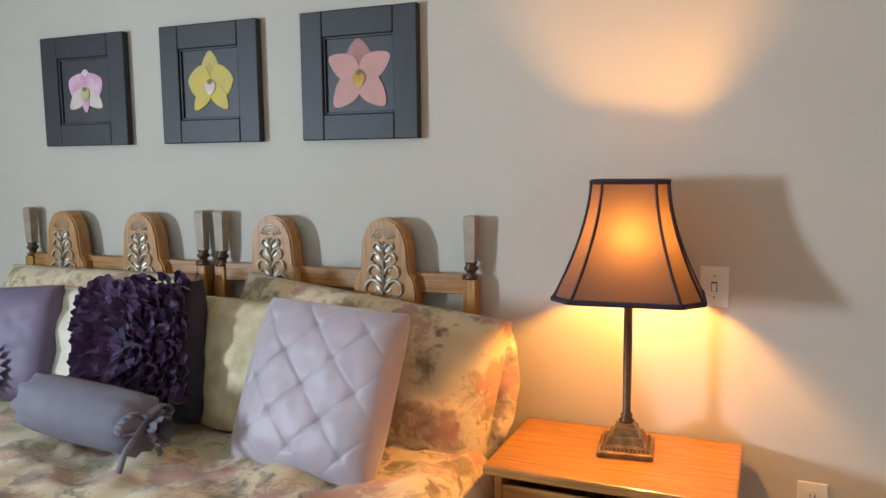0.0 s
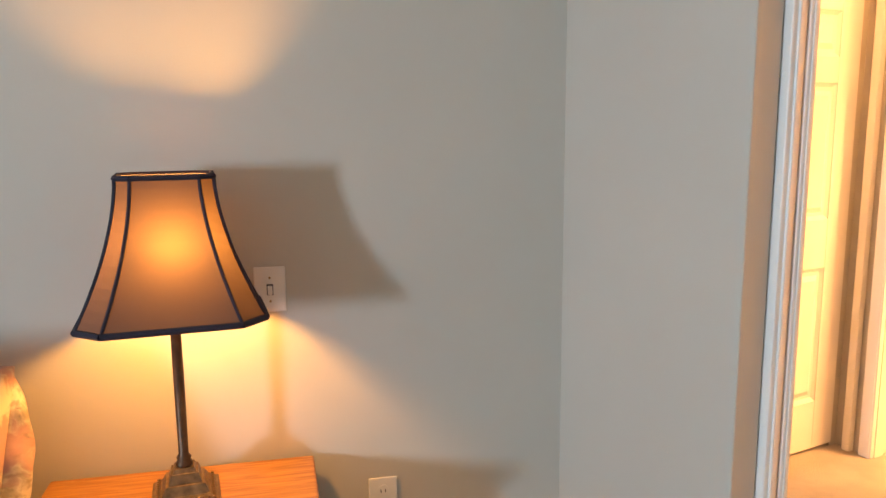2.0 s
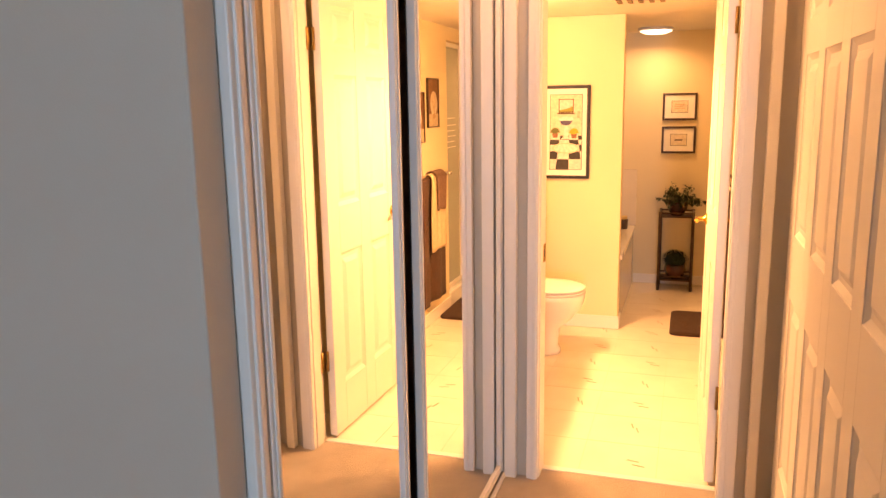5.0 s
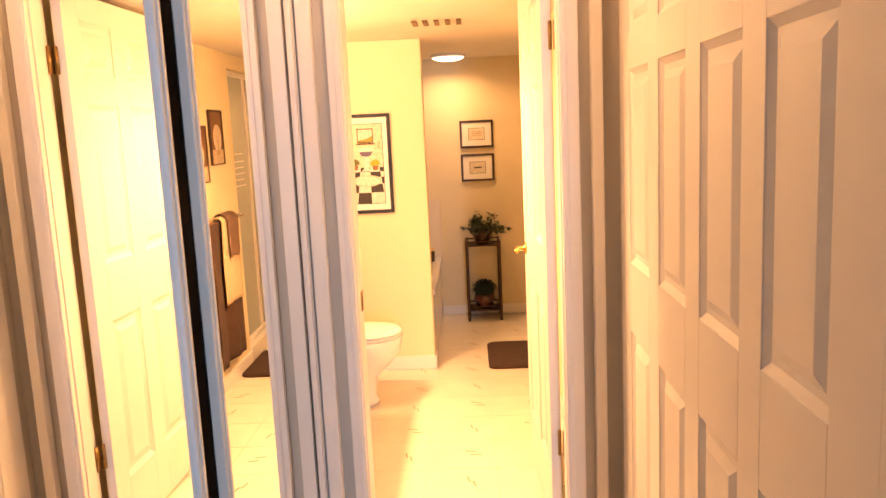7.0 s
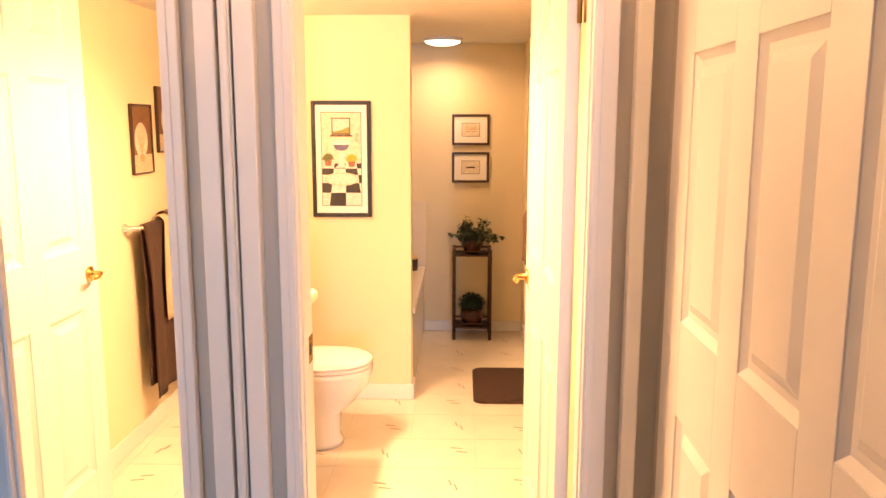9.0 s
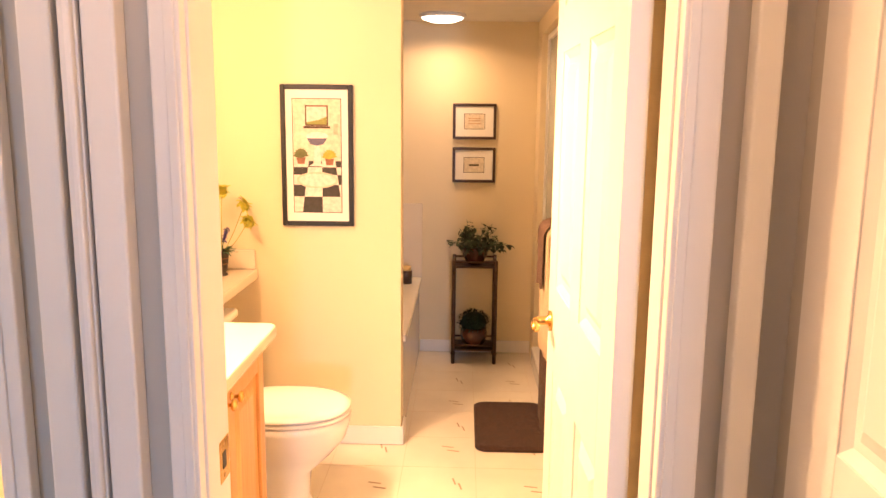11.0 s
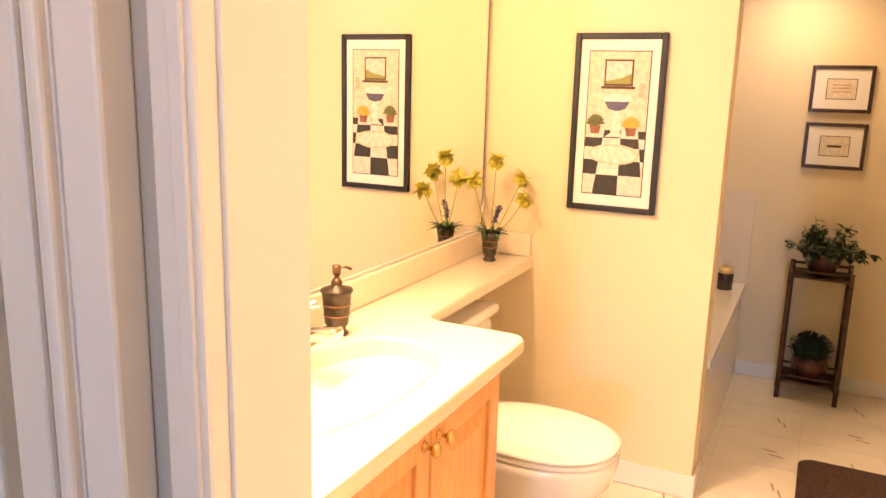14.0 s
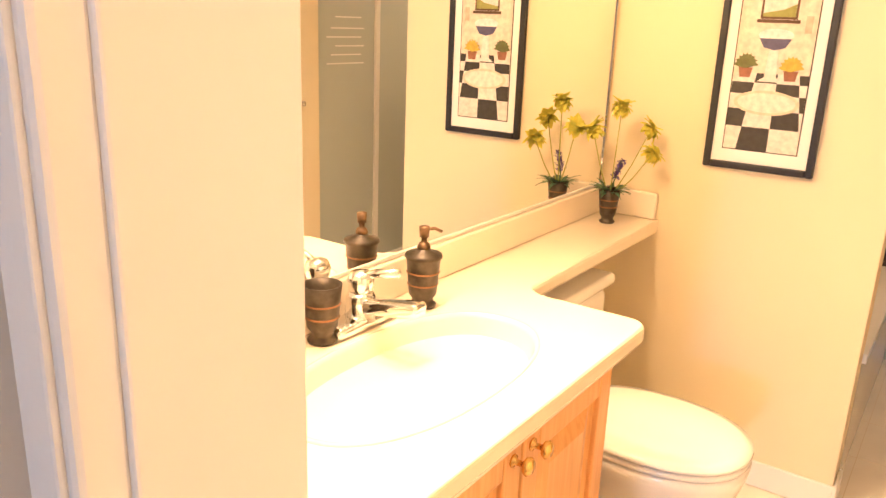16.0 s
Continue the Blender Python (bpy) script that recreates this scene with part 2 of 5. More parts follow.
def join(bm, b):
    if bm is None:
        return b
    me = bpy.data.meshes.new("tmp")
    b.to_mesh(me)
    b.free()
    bm.from_mesh(me)
    bpy.data.meshes.remove(me)
    return bm


def lathe(profile, seg=28, sx=1.0, sy=1.0, at=(0, 0, 0), bm=None, closed=True):
    b = bmesh.new()
    rings = []
    for r, z in profile:
        rings.append([b.verts.new((at[0] + sx * r * math.cos(2 * math.pi * i / seg), at[1] + sy * r * math.sin(2 * math.pi * i / seg), at[2] + z)) for i in range(seg)])
    for a, c in zip(rings, rings[1:]):
        for i in range(seg):
            b.faces.new((a[i], a[(i + 1) % seg], c[(i + 1) % seg], c[i]))
    if closed:
        if profile[0][0] > 1e-4:
            b.faces.new(rings[0][::-1])
        if profile[-1][0] > 1e-4:
            b.faces.new(rings[-1])
    return join(bm, b)


def tube(points, r, seg=8, bm=None, taper=1.0):
    b = bmesh.new()
    pts = [Vector(p) for p in points]
    rings = []
    for i, p in enumerate(pts):
        d = (pts[min(i + 1, len(pts) - 1)] - pts[max(i - 1, 0)]).normalized()
        q = d.to_track_quat("Z", "Y")
        rr = r * (1 + (taper - 1) * i / max(1, len(pts) - 1))
        rings.append([b.verts.new(p + q @ Vector((rr * math.cos(2 * math.pi * j / seg), rr * math.sin(2 * math.pi * j / seg), 0))) for j in range(seg)])
    for a, c in zip(rings, rings[1:]):
        for i in range(seg):
            b.faces.new((a[i], a[(i + 1) % seg], c[(i + 1) % seg], c[i]))
    b.faces.new(rings[0][::-1])
    b.faces.new(rings[-1])
    return join(bm, b)


def plate(outline, y0, y1, bm=None, bev=0.0):
    """An outline of (x, z) points made thick from y0 to y1."""
    b = bmesh.new()
    f = [b.verts.new((x, y0, z)) for x, z in outline]
    g = [b.verts.new((x, y1, z)) for x, z in outline]
    n = len(f)
    b.faces.new(f)
    b.faces.new(g[::-1])
    for i in range(n):
        b.faces.new((f[i], g[i], g[(i + 1) % n], f[(i + 1) % n]))
    bmesh.ops.recalc_face_normals(b, faces=b.faces[:])
    if bev:
        bmesh.ops.bevel(b, geom=[e for e in b.edges if abs(e.verts[0].co.y - e.verts[1].co.y) < 1e-6], offset=bev, segments=2, affect="EDGES")
    return join(bm, b)


def frame_bm(x0, z0, x1, z1, w, y0, y1, bev=0.003):
    b = box(x0, y0, z0, x0 + w, y1, z1, bev)
    box(x1 - w, y0, z0, x1, y1, z1, bev, b)
    box(x0 + w, y0, z0, x1 - w, y1, z0 + w, bev, b)
    box(x0 + w, y0, z1 - w, x1 - w, y1, z1, bev, b)
    return b


def structure(name, bm, material, m=None, label="", cat=""):
    ob = link(name, bm, material)
    if m is not None:
        ob.matrix_world = m
    return tagged(ob, label, cat, kind="structure")


# ---- structure: bedroom and hall ----
structure("floor", box(-7, -2.7, -0.1, 3.973, 5.3, 0), M["carpet"], None, "beige cut-pile carpet of the bedroom and hall", "carpet")
structure("ceiling", box(-7, -2.7, TOP, 3.985, 5.3, TOP + 0.12), M["ceil"], None, "off-white painted ceiling", "ceiling")
structure("wall_north", box(-5.0, 0, 0, 0.03, 0.12, TOP), M["wall"], BED, "greige painted wall behind the bed", "wall")
wb = box(-4.85, -3.08, 0, -4.73, 0, TOP)
box(-4.85, -7.5, 0, -4.73, -3.72, TOP, 0, wb)
box(-4.85, -3.72, 0, -4.73, -3.08, 0.95, 0, wb)
box(-4.85, -3.72, 1.6, -4.73, -3.08, TOP, 0, wb)
structure("wall_west", wb, M["wall"], BED, "greige painted wall with a window opening", "wall")
structure("wall_east", box(2.022, 2.868, 0, 2.10, 3.55, TOP, 0.004), M["wall"], None, "short greige wall beside the mirrored closet", "wall")
structure("wall_south", box(-7, -2.62, 0, 2.15, -2.5, TOP), M["wall"], None, "plain greige wall", "wall")
structure("wall_return", box(2.04, -2.5, 0, 2.15, 1.80, TOP), M["wall"], None, "plain greige wall", "wall")
sw = box(2.1, 1.80, 0, 2.155, 1.868, TOP)
box(3.84, 1.76, 0, 3.885, 1.85, TOP, 0, sw)
box(2.155, 1.76, 1.985, 3.84, 1.868, TOP, 0, sw)
structure("wall_hall", sw, M["wall"], None, "greige wall over the panelled closet doors", "wall")
cl = box(2.10, 3.50, 0, 3.885, 3.56, TOP)
box(2.10, 2.84, 2.03, 3.885, 2.96, TOP, 0, cl)
structure("closet_wall", cl, M["wall"], None, "wall above and behind the mirrored closet", "wall")
structure("closet_back", box(2.0, 1.10, 0, 3.885, 1.16, TOP), M["wall"], None, "plain back wall of the hall closet", "wall")

# bath shell
HX, BX = 3.885, 3.985            # hall and bath faces of the doorway wall
PX, EX = 6.033, 7.42           # partition and back wall
NY, SY = 3.41, 1.90            # vanity wall and towel wall
DOORL, DOORR = 2.70, 2.036    # doorway
bw = box(HX, 0.85, 0, BX, DOORR - 0.016, TOP)
box(HX, DOORL + 0.016, 0, BX, 3.56, TOP, 0, bw)
box(HX, DOORR - 0.016, 1.996, BX, DOORL + 0.016, TOP, 0, bw)
structure("wall_bath_west", bw, M["wall"], None, "wall round the bathroom doorway", "wall")
structure("bath_floor", box(BX - 0.012, 0.85, -0.1, 7.54, 3.56, -0.002), M["vinyl"], None, "glossy cream sheet vinyl floor with small dashes", "floor")
structure("bath_ceiling", box(BX, 0.85, BTOP, 7.54, 3.56, BTOP + 0.15), M["ceil"], None, "warm white bathroom ceiling", "ceiling")
structure("wall_bath_north", box(BX, NY, 0, 7.54, NY + 0.13, BTOP), M["bath_wall"], None, "cream wall behind the vanity mirror", "wall")
structure("wall_partition", box(PX, 2.585, 0, PX + 0.115, NY, BTOP, 0.003), M["bath_wall"], None, "cream partition wall beside the toilet", "wall")
structure("wall_bath_east", box(EX, 0.97, 0, 7.54, NY, BTOP), M["bath_wall"], None, "cream back wall of the bathroom", "wall")
bs = box(BX, SY - 0.115, 0, 6.28, SY, BTOP)
box(7.2, SY - 0.115, 0, EX, SY, BTOP, 0, bs)
box(6.28, SY - 0.115, 1.9, 7.2, SY, BTOP, 0, bs)
structure("wall_bath_south", bs, M["bath_wall"], None, "cream wall with the towel bar", "wall")
sh = box(6.16, 0.85, 0, EX, 0.97, BTOP)
box(6.16, 0.97, 0, 6.28, SY - 0.115, BTOP, 0, sh)
structure("shower_wall", sh, M["porcelain"], None, "white shower surround", "wall")
for a, m in (((-4.73, -0.014, 0, 0, -0.001, 0.09), BED), ((2.008, 2.87, 0, 2.021, 3.46, 0.09), None), ((PX - 0.012, 2.583, 0, PX - 0.001, NY, 0.085), None),
             ((PX - 0.012, 2.573, 0, PX + 0.116, 2.584, 0.085), None), ((EX - 0.012, SY, 0, EX - 0.001, 2.58, 0.075), None), ((4.95, SY + 0.001, 0, 6.28, SY + 0.012, 0.085), None)):
    structure("baseboard", box(*a, 0.003), M["white"], m, "white painted baseboard", "baseboard")

# joints and dashes of the vinyl
jb = bmesh.new()
for i in range(1, 12):
    box(BX + 0.3048 * i - 0.001, SY, -0.0021, BX + 0.3048 * i + 0.001, NY, -0.0014, 0, jb)
for i in range(0, 5):
    box(BX, 1.95 + 0.3048 * i - 0.001, -0.0021, EX, 1.95 + 0.3048 * i + 0.001, -0.0014, 0, jb)
tagged(link("floor_joints", jb, M["vline"]), "faint square joints of the vinyl", "joint", kind="stuff")
db = bmesh.new()
rng = random.Random(4)
for i in range(11):
    for j in range(5):
        if rng.random() < 0.8:
            cx, cy = BX + 0.3048 * (i + 0.5) + rng.uniform(-0.03, 0.03), 1.95 + 0.3048 * (j + 0.3) + rng.uniform(-0.03, 0.03)
            for q in (-1, 1):
                d = box(-0.026, -0.0035, -0.0013, 0.026, 0.0035, -0.0004)
                d.transform(pose(cx + 0.02 * q, cy + 0.012 * q, 0, 0, 0, 78 if (i + j) % 2 else 12))
                join(db, d)
tagged(link("floor_dashes", db, M["dash"]), "small brown dashes printed on the vinyl", "floor mark", kind="stuff")


def casing(name, bm, label="white moulded casing"):
    return structure(name, bm, M["white"], None, label, "trim")


# bath doorway: jambs, stops and casings with a stepped profile
jm = box(HX - 0.002, DOORR - 0.016, 0, 3.947, DOORR, 1.98, 0.002)
box(3.946, DOORR - 0.0155, 0, BX + 0.002, DOORR - 0.013, 1.98, 0, jm)
box(HX - 0.002, DOORL, 0, BX + 0.002, DOORL + 0.016, 1.98, 0.002, jm)
box(HX - 0.002, DOORR - 0.016, 1.98, BX + 0.002, DOORL + 0.016, 1.996, 0, jm)
casing("door_jamb", jm, "white painted door jamb")
for y0, y1 in ((1.974, DOORR - 0.004), (DOORL + 0.004, 2.748)):
    cb = box(HX - 0.026, y0, 0, HX, y1, 2.05, 0.004)
    inner = (y1 - 0.022, y1 - 0.007) if y0 < 2.4 else (y0 + 0.007, y0 + 0.022)
    box(HX - 0.030, inner[0], 0, HX - 0.025, inner[1], 2.03, 0.002, cb)
    casing("door_casing", cb)
casing("door_casing", box(HX - 0.024, 1.974, 1.99, HX, 2.748, 2.05, 0.004))
casing("closet_casing", box(HX - 0.036, 2.788, 0, HX, 2.835, 2.04, 0.004))
casing("closet_casing", box(HX - 0.036, 1.902, 0, HX, 1.938, 2.04, 0.004))
cb = box(2.105, 2.85, 0, 2.150, 2.96, 2.04, 0.004)
box(2.118, 2.844, 0, 2.135, 2.851, 2.03, 0.003, cb)
casing("closet_casing", cb)
casing("closet_casing", box(2.10, 2.825, 2.03, HX, 2.84, 2.10, 0.004))
casing("closet_casing", box(2.15, 1.868, 1.985, 3.84, 1.885, 2.06, 0.004))
casing("closet_casing", box(2.155, 1.80, 0, 2.303, 1.854, 1.985, 0.002), "white painted closet side panel")
casing("threshold", box(BX - 0.03, DOORR, 0, BX + 0.004, DOORL, 0.004, 0.001), "thin edge strip between carpet and vinyl")
sp = thing("strike_plate", pose(BX - 0.03, DOORL, 0.90, 0, 0, 0), "brass strike plate let into the door jamb", "strike plate")
part("plate", box(-0.02, -0.0015, -0.035, 0.025, 0.0, 0.035, 0.0005), M["brass"], sp)
part("slot", box(-0.008, -0.0022, -0.014, 0.008, -0.0012, 0.014), M["slot"], sp)
for q in (-1, 1):
    part("screw", lathe([(0.004, 0), (0.004, 0.002)], 10), M["hinge"], sp).matrix_local = pose(0, 0, 0.026 * q, 90)


# ---- panelled doors ----
def door_leaf(parent, w, h, cols, rows, thick, stile=0.11, mull=0.11):
    """Stiles and rails with sunk, raised-centre panels on both faces; x along the leaf, from its edge."""
    pw = (w - 2 * stile - (cols - 1) * mull) / cols
    fb = bmesh.new()
    xs = [stile + c * (pw + mull) for c in range(cols)]
    box(0, -thick / 2, 0, stile, thick / 2, h, 0.002, fb)
    box(w - stile, -thick / 2, 0, w, thick / 2, h, 0.002, fb)
    for c in range(cols - 1):
        box(xs[c] + pw, -thick / 2, 0, xs[c + 1], thick / 2, h, 0.0015, fb)
    zs = [0.0]
    for z0, z1 in rows:
        zs += [z0, z1]
    zs.append(h)
    for c in range(cols):
        for i in range(0, len(zs), 2):
            box(xs[c], -thick / 2, zs[i], xs[c] + pw, thick / 2, zs[i + 1], 0.0015, fb)
    part("leaf", fb, M["white"], parent)
    for c in range(cols):
        for z0, z1 in rows:
            b = bmesh.new()
            t0, t1 = thick / 2 - 0.012, thick / 2 - 0.002
            for s in (-1, 1):
                q = []
                for inset, t in ((0, t0 + 0.009), (0.016, t0), (0.03, t0), (0.052, t1)):
                    q.append([b.verts.new((x, s * t, z)) for x, z in ((xs[c] + inset, z0 + inset), (xs[c] + pw - inset, z0 + inset), (xs[c] + pw - inset, z1 - inset), (xs[c] + inset, z1 - inset))])
                for a, d in zip(q, q[1:]):
                    for i in range(4):
                        b.faces.new((a[i], a[(i + 1) % 4], d[(i + 1) % 4], d[i]))
                b.faces.new(q[-1])
            bmesh.ops.recalc_face_normals(b, faces=b.faces[:])
            part("panel", b, M["white"], parent)


ROWS6 = ((0.22, 0.815), (1.025, 1.585), (1.69, 1.87))
bd = thing("bathroom_door", pose(4.0, 2.057, 0.012, 0, 0, 1.6), "white six-panel bathroom door standing open", "door")
door_leaf(bd, 0.75, 1.96, 2, ROWS6, 0.035, 0.105, 0.105)
for z in (0.36, 1.74):
    hb = lathe([(0.006, 0), (0.006, 0.09)], 12)
    box(0.0, -0.003, 0, 0.03, 0.0, 0.09, 0, hb)
    box(-0.036, -0.012, 0, 0.0, -0.0095, 0.09, 0, hb)
    h = part("hinge", hb, M["hinge"], bd, "antique brass butt hinge", True)
    h.matrix_local = pose(-0.006, -0.012, z - 0.057)
for s in (-1, 1):
    kn = lathe([(0.026, 0), (0.026, 0.006), (0.011, 0.010), (0.011, 0.03), (0.009, 0.045)], 20)
    join(kn, tube([(0, 0, 0.04), (-0.025, 0.003, 0.046), (-0.062, 0.003, 0.046)], 0.0095, 10))
    o = part("lever_handle", kn, M["brass"], bd, "polished brass lever handle", True)
    o.matrix_local = pose(0.69, 0.0175 * s, 0.93, -90 * s, 0, 0)

# hall closet: one wide panelled leaf
lf = thing("closet_door", pose(2.305, 1.835, 0.015), "wide white panelled hall closet door, closed", "closet door")
door_leaf(lf, 1.543, 1.965, 4, ROWS6, 0.034, 0.134, 0.105)


# mirrored sliding doors
def sliding(x0, x1, y, label):
    t = thing("mirrored_door", pose(x0, y, 0.018), label, "closet door", "mirrored closet doors")
    w, h, f = x1 - x0, 2.0, 0.03
    part("mirror", box(f, -0.003, f, w - f, 0.003, h - f), M["mirror"], t, "clear mirror glass")
    for nm, a in (("stile", (0, -0.012, 0, f, 0.012, h)), ("stile", (w - f, -0.012, 0, w, 0.012, h)), ("rail", (f, -0.012, 0, w - f, 0.012, f)), ("rail", (f, -0.012, h - f, w - f, 0.012, h))):
        b = box(*a, 0.004)
        if nm == "stile":
            m0 = (a[0] + a[3]) / 2
            box(m0 - 0.006, -0.016, 0, m0 + 0.006, -0.012, h, 0.002, b)
        part(nm, b, M["white"], t)
    part("backing", box(0.002, 0.0125, 0.002, w - 0.002, 0.014, h - 0.002), M["dark"], t)


sliding(2.152, 2.815, 2.858, "sliding closet door of mirror glass in a white frame")
sliding(2.93, 3.875, 2.858, "wide sliding closet door of mirror glass in a white frame")
tk = thing("closet_track", pose(2.15, 2.865, 0), "white double floor track under the mirrored doors", "track")
for q in (-0.03, 0.03):
    part("runner", box(0, q - 0.006, 0, 1.725, q + 0.006, 0.016, 0.002), M["white"], tk)


# ---- bathroom things ----
def oval(n, cx, cy, a, b, p=2.0):
    out = []
    for i in range(n):
        t = 2 * math.pi * i / n
        c, s = math.cos(t), math.sin(t)
        out.append((cx + a * math.copysign(abs(c) ** (2 / p), c), cy + b * math.copysign(abs(s) ** (2 / p), s)))
    return out


CZ = 0.79
# vanity cabinet
vc = thing("vanity_cabinet", pose(4.052, 2.945, 0), "honey oak vanity cabinet with raised panel doors", "cabinet")
vb = box(0, 0.02, 0.09, 1.0, 0.455, CZ - 0.042, 0.002)
box(0.0, 0.07, 0, 1.0, 0.455, 0.09, 0, vb)
part("body", vb, M["cab"], vc)
ff = frame_bm(0, 0.09, 1.0, CZ - 0.042, 0.035, 0.0, 0.02, 0.002)
box(0.285, 0, 0.12, 0.31, 0.02, CZ - 0.07, 0.002, ff)
part("face_frame", ff, M["cab"], vc)


def cab_door(x0, x1, z0, z1, knob_x):
    fr = frame_bm(x0, z0, x1, z1, 0.055, -0.02, -0.001, 0.004)
    d = part("door", fr, M["cab"], vc)
    b = bmesh.new()
    q = []
    for inset, t in ((0.054, -0.010), (0.07, -0.006), (0.085, -0.010), (0.105, -0.016)):
        q.append([b.verts.new((x, t, z)) for x, z in ((x0 + inset, z0 + inset), (x1 - inset, z0 + inset), (x1 - inset, z1 - inset), (x0 + inset, z1 - inset))])
    for a, c in zip(q, q[1:]):
        for i in range(4):
            b.faces.new((a[i], a[(i + 1) % 4], c[(i + 1) % 4], c[i]))
    b.faces.new(q[-1])
    bmesh.ops.recalc_face_normals(b, faces=b.faces[:])
    part("panel", b, M["cab"], d)
    kn = lathe([(0.011, 0), (0.011, 0.003), (0.005, 0.006), (0.005, 0.018), (0.013, 0.022), (0.016, 0.028), (0.011, 0.034), (0, 0.036)], 18)
    o = part("knob", kn, M["brass"], d, "round polished brass knob", True)
    o.matrix_local = pose(knob_x, -0.02, z1 - 0.03, 90)


cab_door(0.012, 0.288, 0.11, CZ - 0.045, 0.26)
cab_door(0.308, 0.628, 0.11, CZ - 0.045, 0.60)
cab_door(0.634, 0.985, 0.11, CZ - 0.045, 0.662)

# worktop with basin: one moulded slab that narrows to a shelf over the toilet
top_out = []
X0, X1, XS = BX + 0.006, 5.165, PX - 0.001
FY, SHY, BYY = 2.912, 3.205, NY - 0.001
top_out += [(X0, BYY), (X0, FY)]
for i in range(9):
    t = math.radians(-90 + 90 * i / 8)
    top_out.append((X1 - 0.035 + 0.035 * math.cos(t), FY + 0.035 + 0.035 * math.sin(t)))
for i in range(9):
    t = math.radians(180 - 90 * i / 8)
    top_out.append((X1 + 0.06 + 0.06 * math.cos(t), SHY - 0.06 + 0.06 * math.sin(t)))
top_out += [(XS, SHY), (XS, BYY)]
SK = oval(48, 4.70, 3.145, 0.29, 0.152, 2.3)
wt = thing("worktop", pose(0, 0, CZ), "cream cultured marble worktop with oval basin and shelf", "worktop")
b = bmesh.new()
outer = [b.verts.new((x, y, 0)) for x, y in top_out]
hole = [b.verts.new((x, y, 0)) for x, y in SK]
j0 = min(range(48), key=lambda k: (SK[k][0] - X0) ** 2 + (SK[k][1] - FY) ** 2)
dup_h, dup_o = b.verts.new((*SK[j0], 0)), b.verts.new((*top_out[1], 0))
b.faces.new([outer[0], outer[1], hole[j0]] + [hole[(j0 - k) % 48] for k in range(1, 48)] + [dup_h, dup_o] + outer[2:])
rings = [outer]
for off, z in ((0.004, -0.004), (0.006, -0.012), (0.006, -0.03), (0.0, -0.04)):
    ring = []
    n = len(top_out)
    for i, (x, y) in enumerate(top_out):
        p0, p1 = Vector(top_out[i - 1]), Vector(top_out[(i + 1) % n])
        d = (p1 - p0).normalized()
        nx, ny = d.y, -d.x
        keep = y > NY - 0.01 or x < X0 + 0.001 or x > XS - 0.001
        ring.append(b.verts.new((x + (0 if keep else nx * off), y + (0 if keep else ny * off), z)))
    rings.append(ring)
for a, c in zip(rings, rings[1:]):
    for i in range(len(a)):
        b.faces.new((a[i], a[(i + 1) % len(a)], c[(i + 1) % len(a)], c[i]))
b.faces.new(rings[-1][::-1])
bmesh.ops.recalc_face_normals(b, faces=b.faces[:])
part("slab", b, M["marble"], wt)
b = bmesh.new()
prev = None
for k, (sc, z) in enumerate(((1.035, 0.0), (1.03, 0.003), (1.0, 0.003), (0.985, -0.008), (0.96, -0.03), (0.9, -0.07), (0.76, -0.11), (0.5, -0.128), (0.12, -0.132))):
    ring = [b.verts.new((4.70 + (x - 4.70) * sc, 3.145 + (y - 3.145) * sc, z)) for x, y in SK]
    if prev:
        for i in range(48):
            b.faces.new((prev[i], prev[(i + 1) % 48], ring[(i + 1) % 48], ring[i]))
    prev = ring
b.faces.new(prev)
bmesh.ops.recalc_face_normals(b, faces=b.faces[:])
part("basin", b, M["marble"], wt, "moulded oval basin", True)
part("drain", lathe([(0.022, -0.1305), (0.02, -0.128), (0, -0.129)], 20, at=(4.70, 3.145, 0)), M["chrome"], wt, "chrome drain", True)
part("backsplash", box(X0, NY - 0.022, 0.0005, XS, NY - 0.001, 0.085, 0.005), M["marble"], wt)
part("side_splash", box(PX - 0.02, 3.212, 0.0005, PX - 0.001, NY - 0.023, 0.085, 0.005), M["marble"], wt)

# wall mirror
vm = thing("vanity_mirror", pose(BX + 0.02, NY, CZ + 0.09), "large frameless wall mirror over the vanity", "mirror")
part("glass", box(0, -0.008, 0, PX - BX - 0.045, -0.001, 1.05), M["mirror"], vm)
part("bottom_clip", box(0, -0.011, -0.003, PX - BX - 0.045, -0.0005, 0.004), M["plastic"], vm)
part("edge_strip", box(PX - BX - 0.0445, -0.011, 0, PX - BX - 0.041, -0.0005, 1.05), M["chrome"], vm)

# light bar over the mirror
lb = thing("vanity_light_bar", pose(4.70, NY, 1.945), "brass strip light with downward lamps over the mirror", "wall lamp")
part("backplate", box(-0.45, -0.03, -0.03, 0.45, -0.001, 0.03, 0.006), M["brass"], lb)
for q in (-0.3, 0, 0.3):
    part("socket", lathe([(0.02, 0), (0.02, 0.03), (0.016, 0.05)], 16), M["brass"], lb, "", True).matrix_local = pose(q, -0.03, 0, 90)
cf = thing("ceiling_lamp", pose(7.1, 2.45, BTOP), "round flush ceiling lamp, lit", "ceiling lamp")
part("rim", lathe([(0.125, 0), (0.13, -0.012), (0.118, -0.02)], 32), M["white"], cf, "", True)
part("diffuser", lathe([(0.117, -0.018), (0.105, -0.03), (0.07, -0.042), (0, -0.048)], 32), M["diffuser"], cf, "glowing glass diffuser", True)
# unseen fixture, added only to house the hall's fill light
hf = thing("ceiling_lamp", pose(3.35, 2.42, TOP), "small flush hall lamp, unseen, added to go with the fill light", "ceiling lamp")
part("rim", lathe([(0.10, 0), (0.105, -0.012), (0.09, -0.02)], 32), M["white"], hf, "", True)
